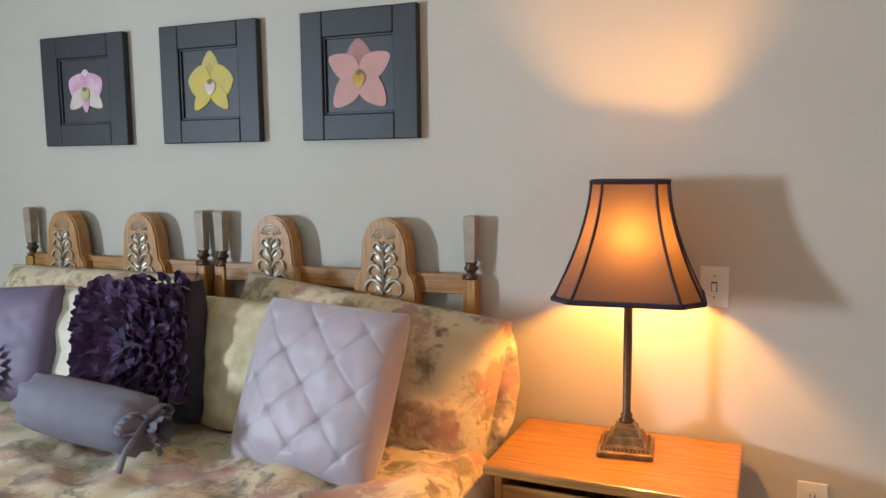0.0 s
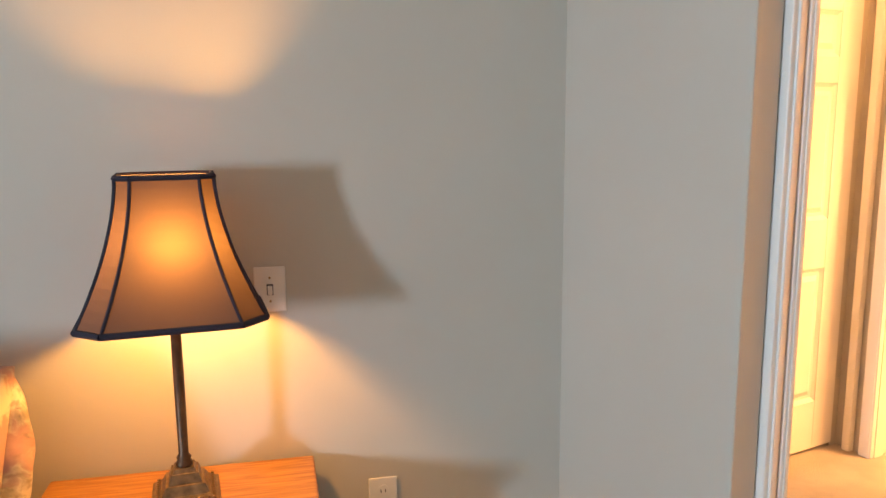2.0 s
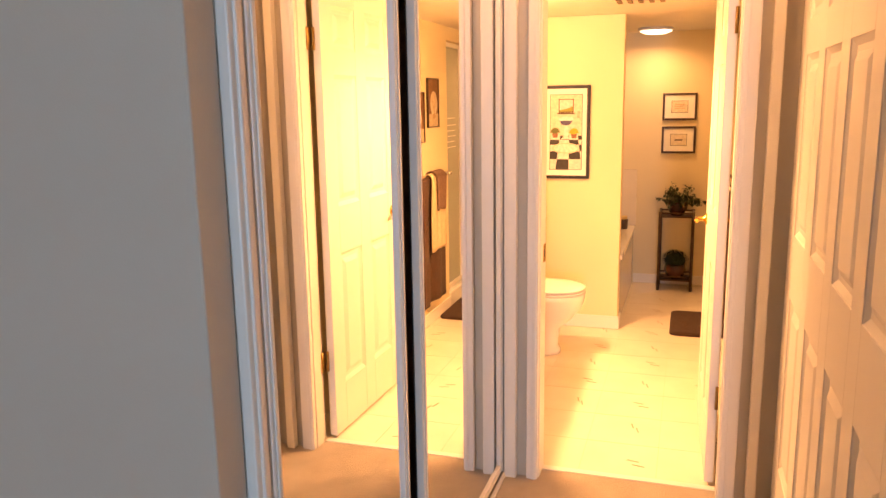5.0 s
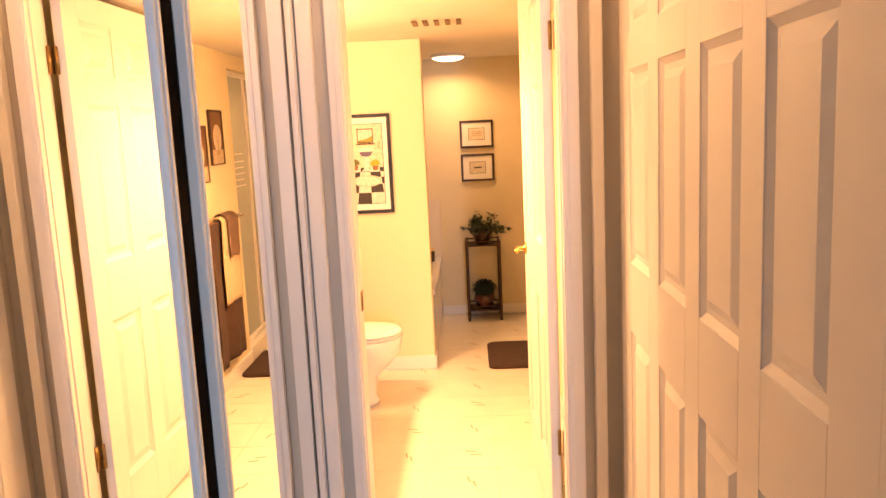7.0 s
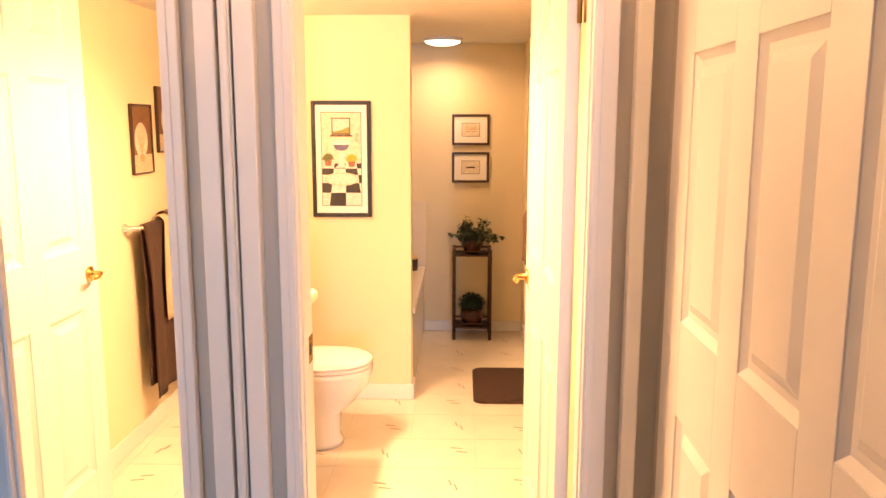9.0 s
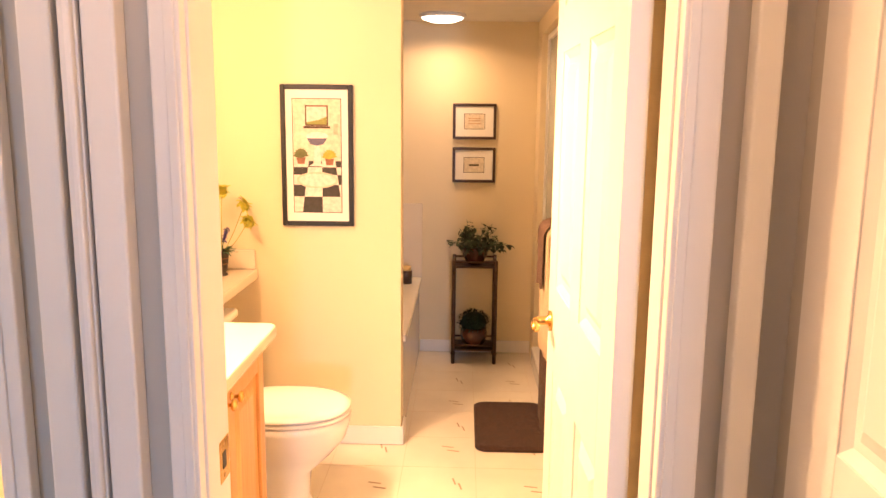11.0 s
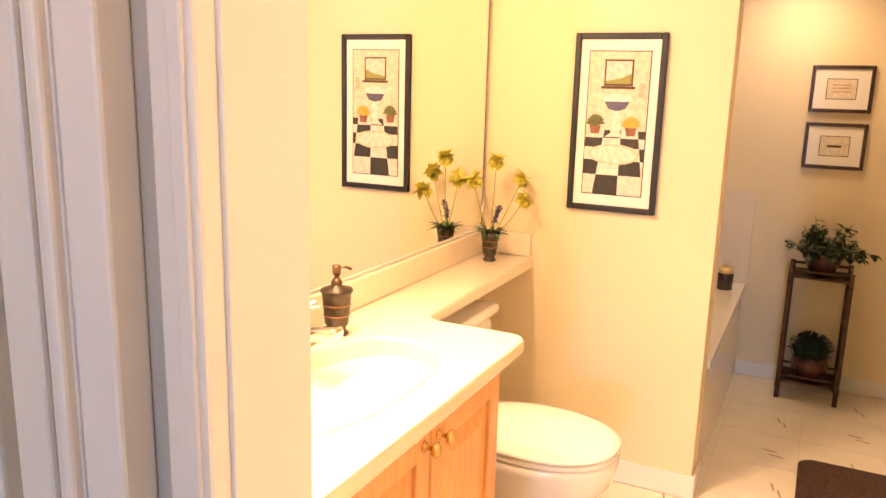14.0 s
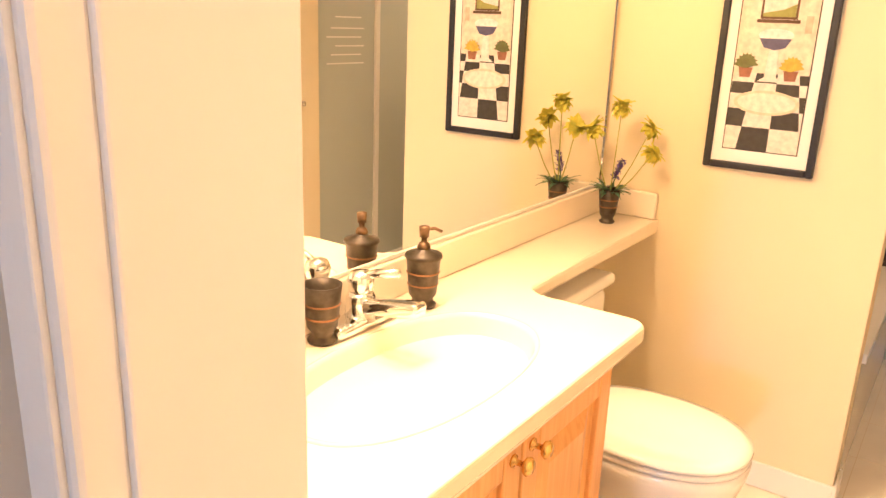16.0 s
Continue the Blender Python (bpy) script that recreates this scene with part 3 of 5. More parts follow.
vn = thing("ceiling_vent", pose(5.38, 2.46, BTOP), "small brown exhaust grille in the ceiling", "vent")
part("frame", frame_bm(-0.15, -0.1, 0.15, 0.1, 0.02, -0.012, -0.0005, 0.002), M["grille"], vn).matrix_local = pose(0, 0, 0, -90, 0, 90)
for i in range(5):
    part("slat", box(-0.08, -0.125 + 0.055 * i, -0.01, 0.08, -0.1 + 0.055 * i, -0.002, 0.001), M["grille"], vn)

# faucet
fc = thing("faucet", pose(4.775, 3.345, CZ + 0.0005), "chrome single-lever basin faucet on a wide base", "faucet")
fb = box(-0.075, -0.025, 0, 0.075, 0.025, 0.02, 0.009, None, 3)
part("base", fb, M["chrome"], fc, "", True)
sp_ = box(-0.017, -0.12, 0.035, 0.017, 0.02, 0.06, 0.008, None, 3)
for v in sp_.verts:
    v.co.z += 0.02 * (-v.co.y / 0.12) - 0.012
join(sp_, lathe([(0.026, 0.012), (0.024, 0.05), (0.02, 0.058)], 24))
part("spout", sp_, M["chrome"], fc, "", True)
kn = lathe([(0.017, 0.055), (0.02, 0.064), (0.022, 0.078), (0.017, 0.09), (0, 0.094)], 20)
join(kn, tube([(0, 0, 0.082), (0.0, -0.03, 0.094), (0.0, -0.075, 0.104)], 0.007, 10))
part("lever", kn, M["chrome"], fc, "", True)
fc.scale = (1.22, 1.22, 1.22)


def vessel(name, m, label, cat, prof, bands, inner=True):
    t = thing(name, m, label, cat)
    part("body", lathe(prof, 32), M["pewter"], t, "", True)
    for r, z in bands:
        part("band", lathe([(r, z - 0.002), (r + 0.0025, z), (r, z + 0.002)], 32, closed=False), M["copper"], t, "worn copper band", True)
    return t


cup_prof = [(0.0, 0), (0.026, 0), (0.028, 0.006), (0.022, 0.012), (0.021, 0.02), (0.028, 0.03), (0.033, 0.075), (0.037, 0.112), (0.035, 0.112), (0.031, 0.075), (0.026, 0.035), (0, 0.03)]
vessel("tumbler", pose(4.672, 3.348, CZ + 0.001), "dark pewter bathroom tumbler with copper bands", "cup", cup_prof, [(0.0305, 0.05), (0.033, 0.076)])
so = vessel("soap_dispenser", pose(4.94, 3.318, CZ + 0.001), "dark pewter soap dispenser with bronze pump", "soap dispenser",
            [(0, 0), (0.027, 0), (0.029, 0.006), (0.023, 0.012), (0.022, 0.018), (0.029, 0.028), (0.033, 0.075), (0.036, 0.104), (0.040, 0.108), (0.038, 0.114), (0.014, 0.122), (0.013, 0.126), (0, 0.126)], [(0.0305, 0.05), (0.033, 0.076)])
part("collar", lathe([(0.013, 0.124), (0.014, 0.13), (0.010, 0.138), (0.006, 0.14), (0.006, 0.15)], 20), M["bronze_lt"], so, "", True)
pm = lathe([(0.010, 0.15), (0.011, 0.172), (0.004, 0.174), (0, 0.174)], 20)
join(pm, tube([(0, 0, 0.165), (0.02, -0.012, 0.166), (0.033, -0.02, 0.158)], 0.0035, 8))
part("pump", pm, M["bronze_lt"], so, "", True)


def leaf_bm(bm, p, d, length, width, bend=0.3, up=Vector((0, 0, 1))):
    """A folded, drooping leaf of six quads."""
    d = Vector(d).normalized()
    side = d.cross(up)
    side = side.normalized() if side.length > 1e-3 else Vector((1, 0, 0))
    nrm = side.cross(d)
    rows = []
    for i, w in enumerate((0.15, 0.8, 1.0, 0.62, 0.04)):
        t = i / 4
        c = Vector(p) + d * length * t - nrm * bend * length * t * t
        rows.append([bm.verts.new(c - side * width * w / 2 + nrm * width * 0.12), bm.verts.new(c), bm.verts.new(c + side * width * w / 2 + nrm * width * 0.12)])
    for a, c in zip(rows, rows[1:]):
        for i in range(2):
            bm.faces.new((a[i], a[i + 1], c[i + 1], c[i]))


# flower vase on the shelf
fv = vessel("flower_vase", pose(5.885, 3.315, CZ + 0.001), "small pewter vase of yellow flowers and lavender", "vase",
            [(0, 0), (0.022, 0), (0.024, 0.005), (0.018, 0.01), (0.018, 0.016), (0.024, 0.025), (0.029, 0.07), (0.034, 0.105), (0.031, 0.105), (0.026, 0.07), (0, 0.06)], [(0.027, 0.05), (0.0292, 0.072)])
rng = random.Random(11)
VR, VD = Vector((0.42, -0.9, 0)), Vector((0.9, 0.42, 0))
for r, u, dd in ((0.012, 0.25, 0.0), (0.105, 0.185, 0.02), (0.115, 0.12, -0.02), (-0.068, 0.18, 0.0)):
    tip = VR * r + VD * dd + Vector((0, 0, 0.105 + u))
    mid = tip * 0.55 + Vector((0, 0, 0.02))
    part("stem", tube([(0, 0, 0.07), mid, tip], 0.0018, 6), M["stem"], fv, "", True)
    b = bmesh.new()
    lean = (VR * r + Vector((0, 0, 0.12))).normalized()
    for i in range(44):
        a = 2 * math.pi * i / 13
        q = lean.to_track_quat("Z", "Y") @ Vector((math.cos(a), math.sin(a), rng.uniform(-1.3, 0.9)))
        leaf_bm(b, tip, q, rng.uniform(0.026, 0.043), 0.027, rng.uniform(0.1, 0.5), lean)
    part("bloom", b, M["petal"], fv, "yellow silk flower head")
for k in range(3):
    base = Vector((rng.uniform(-0.015, 0.015), rng.uniform(-0.015, 0.015), 0.1))
    tip = base + VR * rng.uniform(-0.01, 0.035) + Vector((0, 0, rng.uniform(0.08, 0.1)))
    part("stem", tube([base, tip], 0.0015, 6), M["sage"], fv)
    b = bmesh.new()
    for i in range(34):
        c = base.lerp(tip, rng.uniform(0.35, 1.05)) + Vector((rng.gauss(0, 0.005), rng.gauss(0, 0.005), 0))
        leaf_bm(b, c, (rng.uniform(-1, 1), rng.uniform(-1, 1), 0.8), 0.011, 0.007)
    part("lavender_spike", b, M["lavender"], fv, "violet lavender spike")
b = bmesh.new()
for i in range(46):
    a = rng.uniform(0, 2 * math.pi)
    leaf_bm(b, (0.02 * math.cos(a), 0.02 * math.sin(a), 0.098), (math.cos(a), math.sin(a), rng.uniform(0.1, 1.6)), rng.uniform(0.025, 0.05), 0.013, 0.5)
part("foliage", b, M["sage"], fv, "grey-green foliage")

# toilet
to = thing("toilet", pose(5.46, 2.965, 0), "white porcelain toilet with closed lid", "toilet")


def stacked(levels, n=40, p=2.2):
    b = bmesh.new()
    prev = None
    first = None
    for z, cy, a, bb in levels:
        ring = [b.verts.new((x, y, z)) for x, y in oval(n, 0, cy, a, bb, p)]
        if prev:
            for i in range(n):
                b.faces.new((prev[i], prev[(i + 1) % n], ring[(i + 1) % n], ring[i]))
        else:
            first = ring
        prev = ring
    b.faces.new(prev)
    b.faces.new(first[::-1])
    bmesh.ops.recalc_face_normals(b, faces=b.faces[:])
    return b


part("bowl", stacked([(0, 0.10, 0.112, 0.20), (0.02, 0.10, 0.112, 0.20), (0.05, 0.10, 0.10, 0.185), (0.15, 0.075, 0.095, 0.17), (0.22, 0.02, 0.12, 0.19), (0.29, 0.0, 0.165, 0.225), (0.345, 0.0, 0.182, 0.24), (0.37, 0.0, 0.185, 0.243), (0.375, 0.0, 0.18, 0.238)]), M["porcelain"], to, "", True)
part("seat", stacked([(0.377, 0.0, 0.18, 0.235), (0.38, 0, 0.186, 0.242), (0.39, 0, 0.186, 0.242), (0.393, 0, 0.18, 0.236)]), M["porcelain"], to, "", True)
part("lid", stacked([(0.3955, 0, 0.18, 0.235), (0.399, 0, 0.188, 0.243), (0.407, 0, 0.187, 0.242), (0.413, 0, 0.16, 0.215), (0.416, 0, 0.08, 0.12)]), M["porcelain"], to, "", True)
part("tank", box(-0.235, 0.245, 0.37, 0.235, 0.435, 0.66, 0.03, None, 4), M["porcelain"], to, "", True)
part("tank_lid", box(-0.248, 0.232, 0.662, 0.248, 0.442, 0.70, 0.014, None, 4), M["porcelain"], to, "", True)
part("pedestal", box(-0.10, 0.1, 0.0, 0.10, 0.40, 0.37, 0.03, None, 3), M["porcelain"], to, "", True)
part("flush_lever", tube([(-0.19, 0.243, 0.6), (-0.19, 0.228, 0.6), (-0.12, 0.224, 0.592)], 0.006, 8), M["chrome"], to, "chrome flush lever", True)


# pictures
def picture(name, m, w, h, rim, depth, frame_m, label, inner=M["card"], group=""):
    """Hangs on its back plane y = 0, faces -y; origin at the middle."""
    t = thing(name, m, label, "picture", group)
    part("frame", frame_bm(-w / 2, -h / 2, w / 2, h / 2, rim, -depth, -0.001, 0.004), frame_m, t)
    part("mount", box(-w / 2 + rim, -depth * 0.55, -h / 2 + rim, w / 2 - rim, -0.001, h / 2 - rim), inner, t)
    return t


def flat(parent, name, pts, y, col, label=""):
    b = plate(pts, y - 0.0006, y)
    mm = col if isinstance(col, bpy.types.Material) else paint(col)
    return part(name, b, mm, parent, label)


PAINTS = {}


def paint(c):
    if c not in PAINTS:
        PAINTS[c] = mat("print_ink", c, 0.75, var=0.12, scale=60, bump=0)
    return PAINTS[c]


def ell(cx, cz, a, b, n=24, p=2.0):
    return oval(n, cx, cz, a, b, p)


EASTF = pose(0, 0, 0, 0, 0, -90)       # faces west when hung on an east wall
pt = picture("bath_print", pose(PX - 0.001, 2.936, 1.277) @ EASTF, 0.302, 0.588, 0.02, 0.022, M["black"], "tall black-framed print of an old bathroom with checkered floor")
Y = -0.0125
rect = lambda x0, z0, x1, z1: [(x0, z0), (x1, z0), (x1, z1), (x0, z1)]
flat(pt, "print", rect(-0.103, -0.238, 0.103, 0.238), Y, (0.03, 0.025, 0.02))
flat(pt, "print_wall", rect(-0.1, -0.235, 0.1, 0.235), Y - 0.0008, (0.78, 0.68, 0.52))
rows = [(-0.235, -0.17), (-0.17, -0.12), (-0.12, -0.078), (-0.078, -0.046), (-0.046, -0.02)]
for ri, (z0, z1) in enumerate(rows):
    k0, k1 = 1 - (z0 + 0.235) * 1.6, 1 - (z1 + 0.235) * 1.6
    for c in range(-3, 3):
        pts = [(c * 0.085 * k0 + 0.02, z0), ((c + 1) * 0.085 * k0 + 0.02, z0), ((c + 1) * 0.085 * k1 + 0.02, z1), (c * 0.085 * k1 + 0.02, z1)]
        pts = [(max(-0.1, min(0.1, x)), z) for x, z in pts]
        if pts[1][0] - pts[0][0] < 0.003 or pts[2][0] - pts[3][0] < 0.003:
            continue
        flat(pt, "print_tile", pts, Y - 0.0016, (0.05, 0.045, 0.04) if (ri + c) % 2 else (0.80, 0.74, 0.64))
flat(pt, "print_rug", ell(0.0, -0.1, 0.088, 0.034), Y - 0.0024, (0.74, 0.62, 0.45))
flat(pt, "print_rug", ell(0.0, -0.1, 0.078, 0.027), Y - 0.0030, (0.82, 0.76, 0.64))
flat(pt, "print_basin", ell(0.0, 0.083, 0.046, 0.017), Y - 0.0024, (0.84, 0.8, 0.74))
flat(pt, "print_basin", [(-0.042, 0.074), (0.042, 0.074), (0.028, 0.05), (0.0, 0.043), (-0.028, 0.05)], Y - 0.0030, (0.13, 0.12, 0.2))
flat(pt, "print_column", [(-0.012, 0.044), (0.012, 0.044), (0.016, -0.03), (0.034, -0.042), (-0.034, -0.042), (-0.016, -0.03)], Y - 0.0024, (0.83, 0.76, 0.66))
flat(pt, "print_mirror", rect(-0.048, 0.125, 0.048, 0.21), Y - 0.0024, (0.14, 0.08, 0.04))
flat(pt, "print_mirror", rect(-0.042, 0.131, 0.042, 0.204), Y - 0.0030, (0.72, 0.70, 0.6))
flat(pt, "print_hill", [(-0.042, 0.131), (0.042, 0.131), (0.042, 0.165), (0.01, 0.15), (-0.042, 0.14)], Y - 0.0036, (0.33, 0.33, 0.08))
flat(pt, "print_shelf", rect(-0.056, 0.115, 0.056, 0.124), Y - 0.0030, (0.12, 0.07, 0.04))
flat(pt, "print_towel", rect(0.07, 0.09, 0.088, 0.135), Y - 0.0024, (0.7, 0.5, 0.36))
for cx, cz, col in ((-0.068, 0.012, (0.15, 0.16, 0.05)), (0.052, 0.008, (0.55, 0.42, 0.05))):
    flat(pt, "print_pot", [(cx - 0.014, cz - 0.045), (cx + 0.014, cz - 0.045), (cx + 0.019, cz - 0.018), (cx - 0.019, cz - 0.018)], Y - 0.0030, (0.30, 0.13, 0.07))
    for i in range(9):
        a = math.radians(10 + 20 * i)
        tx, tz = cx + 0.034 * math.cos(a), cz - 0.018 + 0.04 * math.sin(a)
        flat(pt, "print_leaf", [(cx, cz - 0.02), (cx * 0.4 + tx * 0.6 + 0.006 * math.sin(a), cz * 0.4 + tz * 0.6 - 0.014 * math.cos(a) * 0.5), (tx, tz), (cx * 0.4 + tx * 0.6 - 0.006 * math.sin(a), cz * 0.4 + tz * 0.6 + 0.01 * math.cos(a))], Y - 0.0036 - 0.0003 * i, col)
for cz, txt in ((1.417, 0), (1.161, 1)):
    sm = picture("small_print", pose(EX - 0.001, 2.264, cz) @ EASTF, 0.256, 0.209, 0.016, 0.018, M["brownframe"], "small dark-framed lettered print on the back wall", group="small framed prints")
    yy = -0.0102
    flat(sm, "line_frame", rect(-0.062, -0.046, 0.062, 0.046), yy, (0.06, 0.04, 0.03))
    flat(sm, "line_field", rect(-0.059, -0.043, 0.059, 0.043), yy - 0.0008, (0.80, 0.72, 0.58))
    if txt:
        flat(sm, "text_bar", rect(-0.03, -0.006, 0.03, 0.004), yy - 0.0016, (0.08, 0.06, 0.04))
    else:
        for z in (-0.012, 0.004, 0.018):
            flat(sm, "text_bar", rect(-0.036, z - 0.003, 0.036, z + 0.003), yy - 0.0016, (0.62, 0.42, 0.26))
SOUTHF = pose(0, 0, 0, 0, 0, 180)
for cx, cz, fl in ((5.642, 1.385, 1), (5.94, 1.475, -1)):
    sp2 = picture("shell_print", pose(cx, SY + 0.001, cz) @ SOUTHF, 0.224, 0.318, 0.007, 0.018, M["brownframe"], "brown-edged canvas print of a pale seashell", paint((0.20, 0.10, 0.05)), group="shell prints")
    yy = -0.0103
    flat(sp2, "sand", rect(-0.105, -0.152, 0.105, -0.07), yy, (0.62, 0.50, 0.34))
    flat(sp2, "shell", ell(0.012 * fl, -0.005, 0.07, 0.08), yy - 0.0008, (0.74, 0.64, 0.5))
    for i in range(7):
        a = math.radians(35 + 18 * i)
        flat(sp2, "rib", [(0.012 * fl - 0.003, -0.075), (0.012 * fl + 0.003, -0.075), (0.012 * fl + 0.066 * math.cos(a) + 0.003, -0.005 + 0.074 * math.sin(a)), (0.012 * fl + 0.066 * math.cos(a) - 0.003, -0.005 + 0.074 * math.sin(a))], yy - 0.0016, (0.56, 0.44, 0.30))
    flat(sp2, "shell_base", ell(0.012 * fl, -0.085, 0.03, 0.018), yy - 0.0024, (0.5, 0.34, 0.2))

# towel bar and towels on the south wall
tb = thing("towel_bar", pose(5.76, SY, 1.0), "chrome towel bar on two posts", "towel bar")
part("bar", tube([(-0.36, 0.07, 0), (0.36, 0.07, 0)], 0.008, 12), M["chrome"], tb, "", True)
for q in (-0.35, 0.35):
    part("post", lathe([(0.022, 0.0005), (0.022, 0.012), (0.011, 0.02), (0.011, 0.078), (0, 0.08)], 16), M["chrome"], tb, "", True).matrix_local = pose(q, 0, 0, -90)


def towel(name, x0, x1, r, front, back, material, label, wav=0.01, seed=1):
    rg = random.Random(seed)
    ph = [rg.uniform(0, 6) for _ in range(3)]
    path = []
    n = 16
    for i in range(n + 1):
        path.append((r, -front + front * i / n))
    for i in range(1, 8):
        a = math.pi * i / 8
        path.append((r * math.cos(a), r * math.sin(a)))
    for i in range(n + 1):
        path.append((-r, -back * i / n))
    b = bmesh.new()
    rows = []
    for k in range(25):
        u = k / 24
        row = []
        for y, z in path:
            dep = min(1, max(0, -z) / 0.25)
            wv = wav * dep * (math.sin(9 * u + ph[0]) + 0.6 * math.sin(19 * u + ph[1]))
            gather = 1 - 0.10 * dep * (0.5 + 0.5 * math.sin(ph[2]))
            row.append(b.verts.new(((x0 + x1) / 2 + (u - 0.5) * (x1 - x0) * gather, SY + 0.07 + (y + wv if y > 0 else max(y * 0.8, -0.04)), 1.0 + z + 0.006 * math.sin(7 * u + ph[1]) * dep)))
        rows.append(row)
    for a, c in zip(rows, rows[1:]):
        for i in range(len(path) - 1):
            b.faces.new((a[i], a[i + 1], c[i + 1], c[i]))
    o = link(name, b, material, None, "", True)
    md = o.modifiers.new("thick", "SOLIDIFY")
    md.thickness = 0.007
    return tagged(o, label, "towel", "towels on the bar")


towel("bath_towel", 5.44, 5.98, 0.016, 0.80, 0.74, M["brown_towel"], "dark brown bath towel folded over the bar", 0.014, 3)
towel("hand_towel", 5.62, 5.90, 0.036, 0.46, 0.40, M["cream_towel"], "cream hand towel over the brown towel", 0.006, 5)
towel("wash_cloth", 5.68, 5.87, 0.05, 0.2, 0.18, M["taupe_towel"], "taupe washcloth over the cream towel", 0.004, 8)

# bath mat
b = bmesh.new()
out = []
for cx, cy, a0 in ((5.97 + 0.05, 1.915 + 0.05, 180), (6.53 - 0.05, 1.915 + 0.05, 270), (6.53 - 0.05, 2.255 - 0.05, 0), (5.97 + 0.05, 2.255 - 0.05, 90)):
    for i in range(6):
        a = math.radians(a0 + 18 * i)
        out.append((cx + 0.05 * math.cos(a), cy + 0.05 * math.sin(a)))
lo = [b.verts.new((x, y, -0.001)) for x, y in out]
hi = [b.verts.new((x, y, 0.012)) for x, y in out]
ins = [b.verts.new((6.25 + (x - 6.25) * 0.96, 2.085 + (y - 2.085) * 0.95, 0.02)) for x, y in out]
for r0, r1 in ((lo, hi), (hi, ins)):
    for i in range(len(r0)):
        b.faces.new((r0[i], r0[(i + 1) % len(r0)], r1[(i + 1) % len(r0)], r1[i]))
b.faces.new(ins)
tagged(link("bath_mat", b, M["rug"]), "dark brown plush bath mat with rounded corners", "bath mat")

# tub with deck
tu = thing("bathtub", pose(PX + 0.116, 2.586, 0), "white built-in bathtub with panelled apron", "bathtub")
W_, D_ = EX - PX - 0.118, NY - 2.588
part("apron", box(0, 0, 0, W_, 0.03, 0.44, 0.003), M["marble"], tu)
b = bmesh.new()
o1 = [b.verts.new((x, y, 0.47)) for x, y in ((0, -0.012), (W_, -0.012), (W_, D_), (0, D_))]
hl = [b.verts.new((x, y, 0.47)) for x, y in oval(36, W_ / 2, D_ / 2 + 0.01, W_ / 2 - 0.12, D_ / 2 - 0.11, 3)]
eds = [b.edges.new((r[i], r[(i + 1) % len(r)])) for r in (o1, hl) for i in range(len(r))]
bmesh.ops.triangle_fill(b, use_beauty=True, edges=eds)
o2 = [b.verts.new((v.co.x, v.co.y, 0.44)) for v in o1]
for i in range(4):
    b.faces.new((o1[i], o1[(i + 1) % 4], o2[(i + 1) % 4], o2[i]))
bmesh.ops.recalc_face_normals(b, faces=b.faces[:])
part("deck", b, M["porcelain"], tu)
b = bmesh.new()
prev = hl2 = [b.verts.new((x, y, 0.47)) for x, y in oval(36, W_ / 2, D_ / 2 + 0.01, W_ / 2 - 0.12, D_ / 2 - 0.11, 3)]
for sc, z in ((0.97, 0.44), (0.9, 0.2), (0.8, 0.1), (0.4, 0.08)):
    ring = [b.verts.new((W_ / 2 + (x - W_ / 2) * sc, D_ / 2 + (y - D_ / 2) * sc, z)) for x, y in oval(36, W_ / 2, D_ / 2 + 0.01, W_ / 2 - 0.12, D_ / 2 - 0.11, 3)]
    for i in range(36):
        b.faces.new((prev[i], prev[(i + 1) % 36], ring[(i + 1) % 36], ring[i]))
    prev = ring
b.faces.new(prev)
part("well", b, M["porcelain"], tu, "", True)
structure("tub_surround", box(EX - 0.012, 2.57, 0.471, EX - 0.001, NY - 0.001, 0.925, 0.003), M["marble"], None, "white tiled upstand behind the tub", "tile")
cd = thing("candle", pose(7.24, 2.655, 0.4705), "yellow candle in a dark holder on the tub deck", "candle")
part("holder", lathe([(0, 0), (0.034, 0), (0.036, 0.075), (0.033, 0.078), (0, 0.07)], 24), M["brownframe"], cd, "", True)
part("wax", lathe([(0, 0.07), (0.031, 0.07), (0.03, 0.10), (0, 0.102)], 24), M["wax"], cd, "", True)

# shower door
sd = thing("shower_door", pose(6.28, SY - 0.05, 0), "frosted shower door in a white metal frame", "shower door")
part("curb", box(0, -0.06, 0, 0.92, 0.06, 0.11, 0.012), M["porcelain"], sd)
part("frame", frame_bm(0.002, 0.112, 0.918, 1.895, 0.03, -0.018, 0.018, 0.003), M["white"], sd)
part("post", box(0.44, -0.016, 0.14, 0.47, 0.016, 1.866, 0.003), M["white"], sd)
for x0, x1 in ((0.031, 0.439), (0.471, 0.888)):
    gl = part("pane", box(x0, -0.003, 0.143, x1, 0.003, 1.864), M["glass"], sd, "frosted glass pane")
for i, z in enumerate((1.15, 1.19, 1.23, 1.27, 1.31, 1.36)):
    part("etched_bar", box(0.10 + 0.03 * (i % 3), 0.0032, z, 0.36 - 0.02 * (i % 2), 0.004, z + 0.006), M["card"], sd)

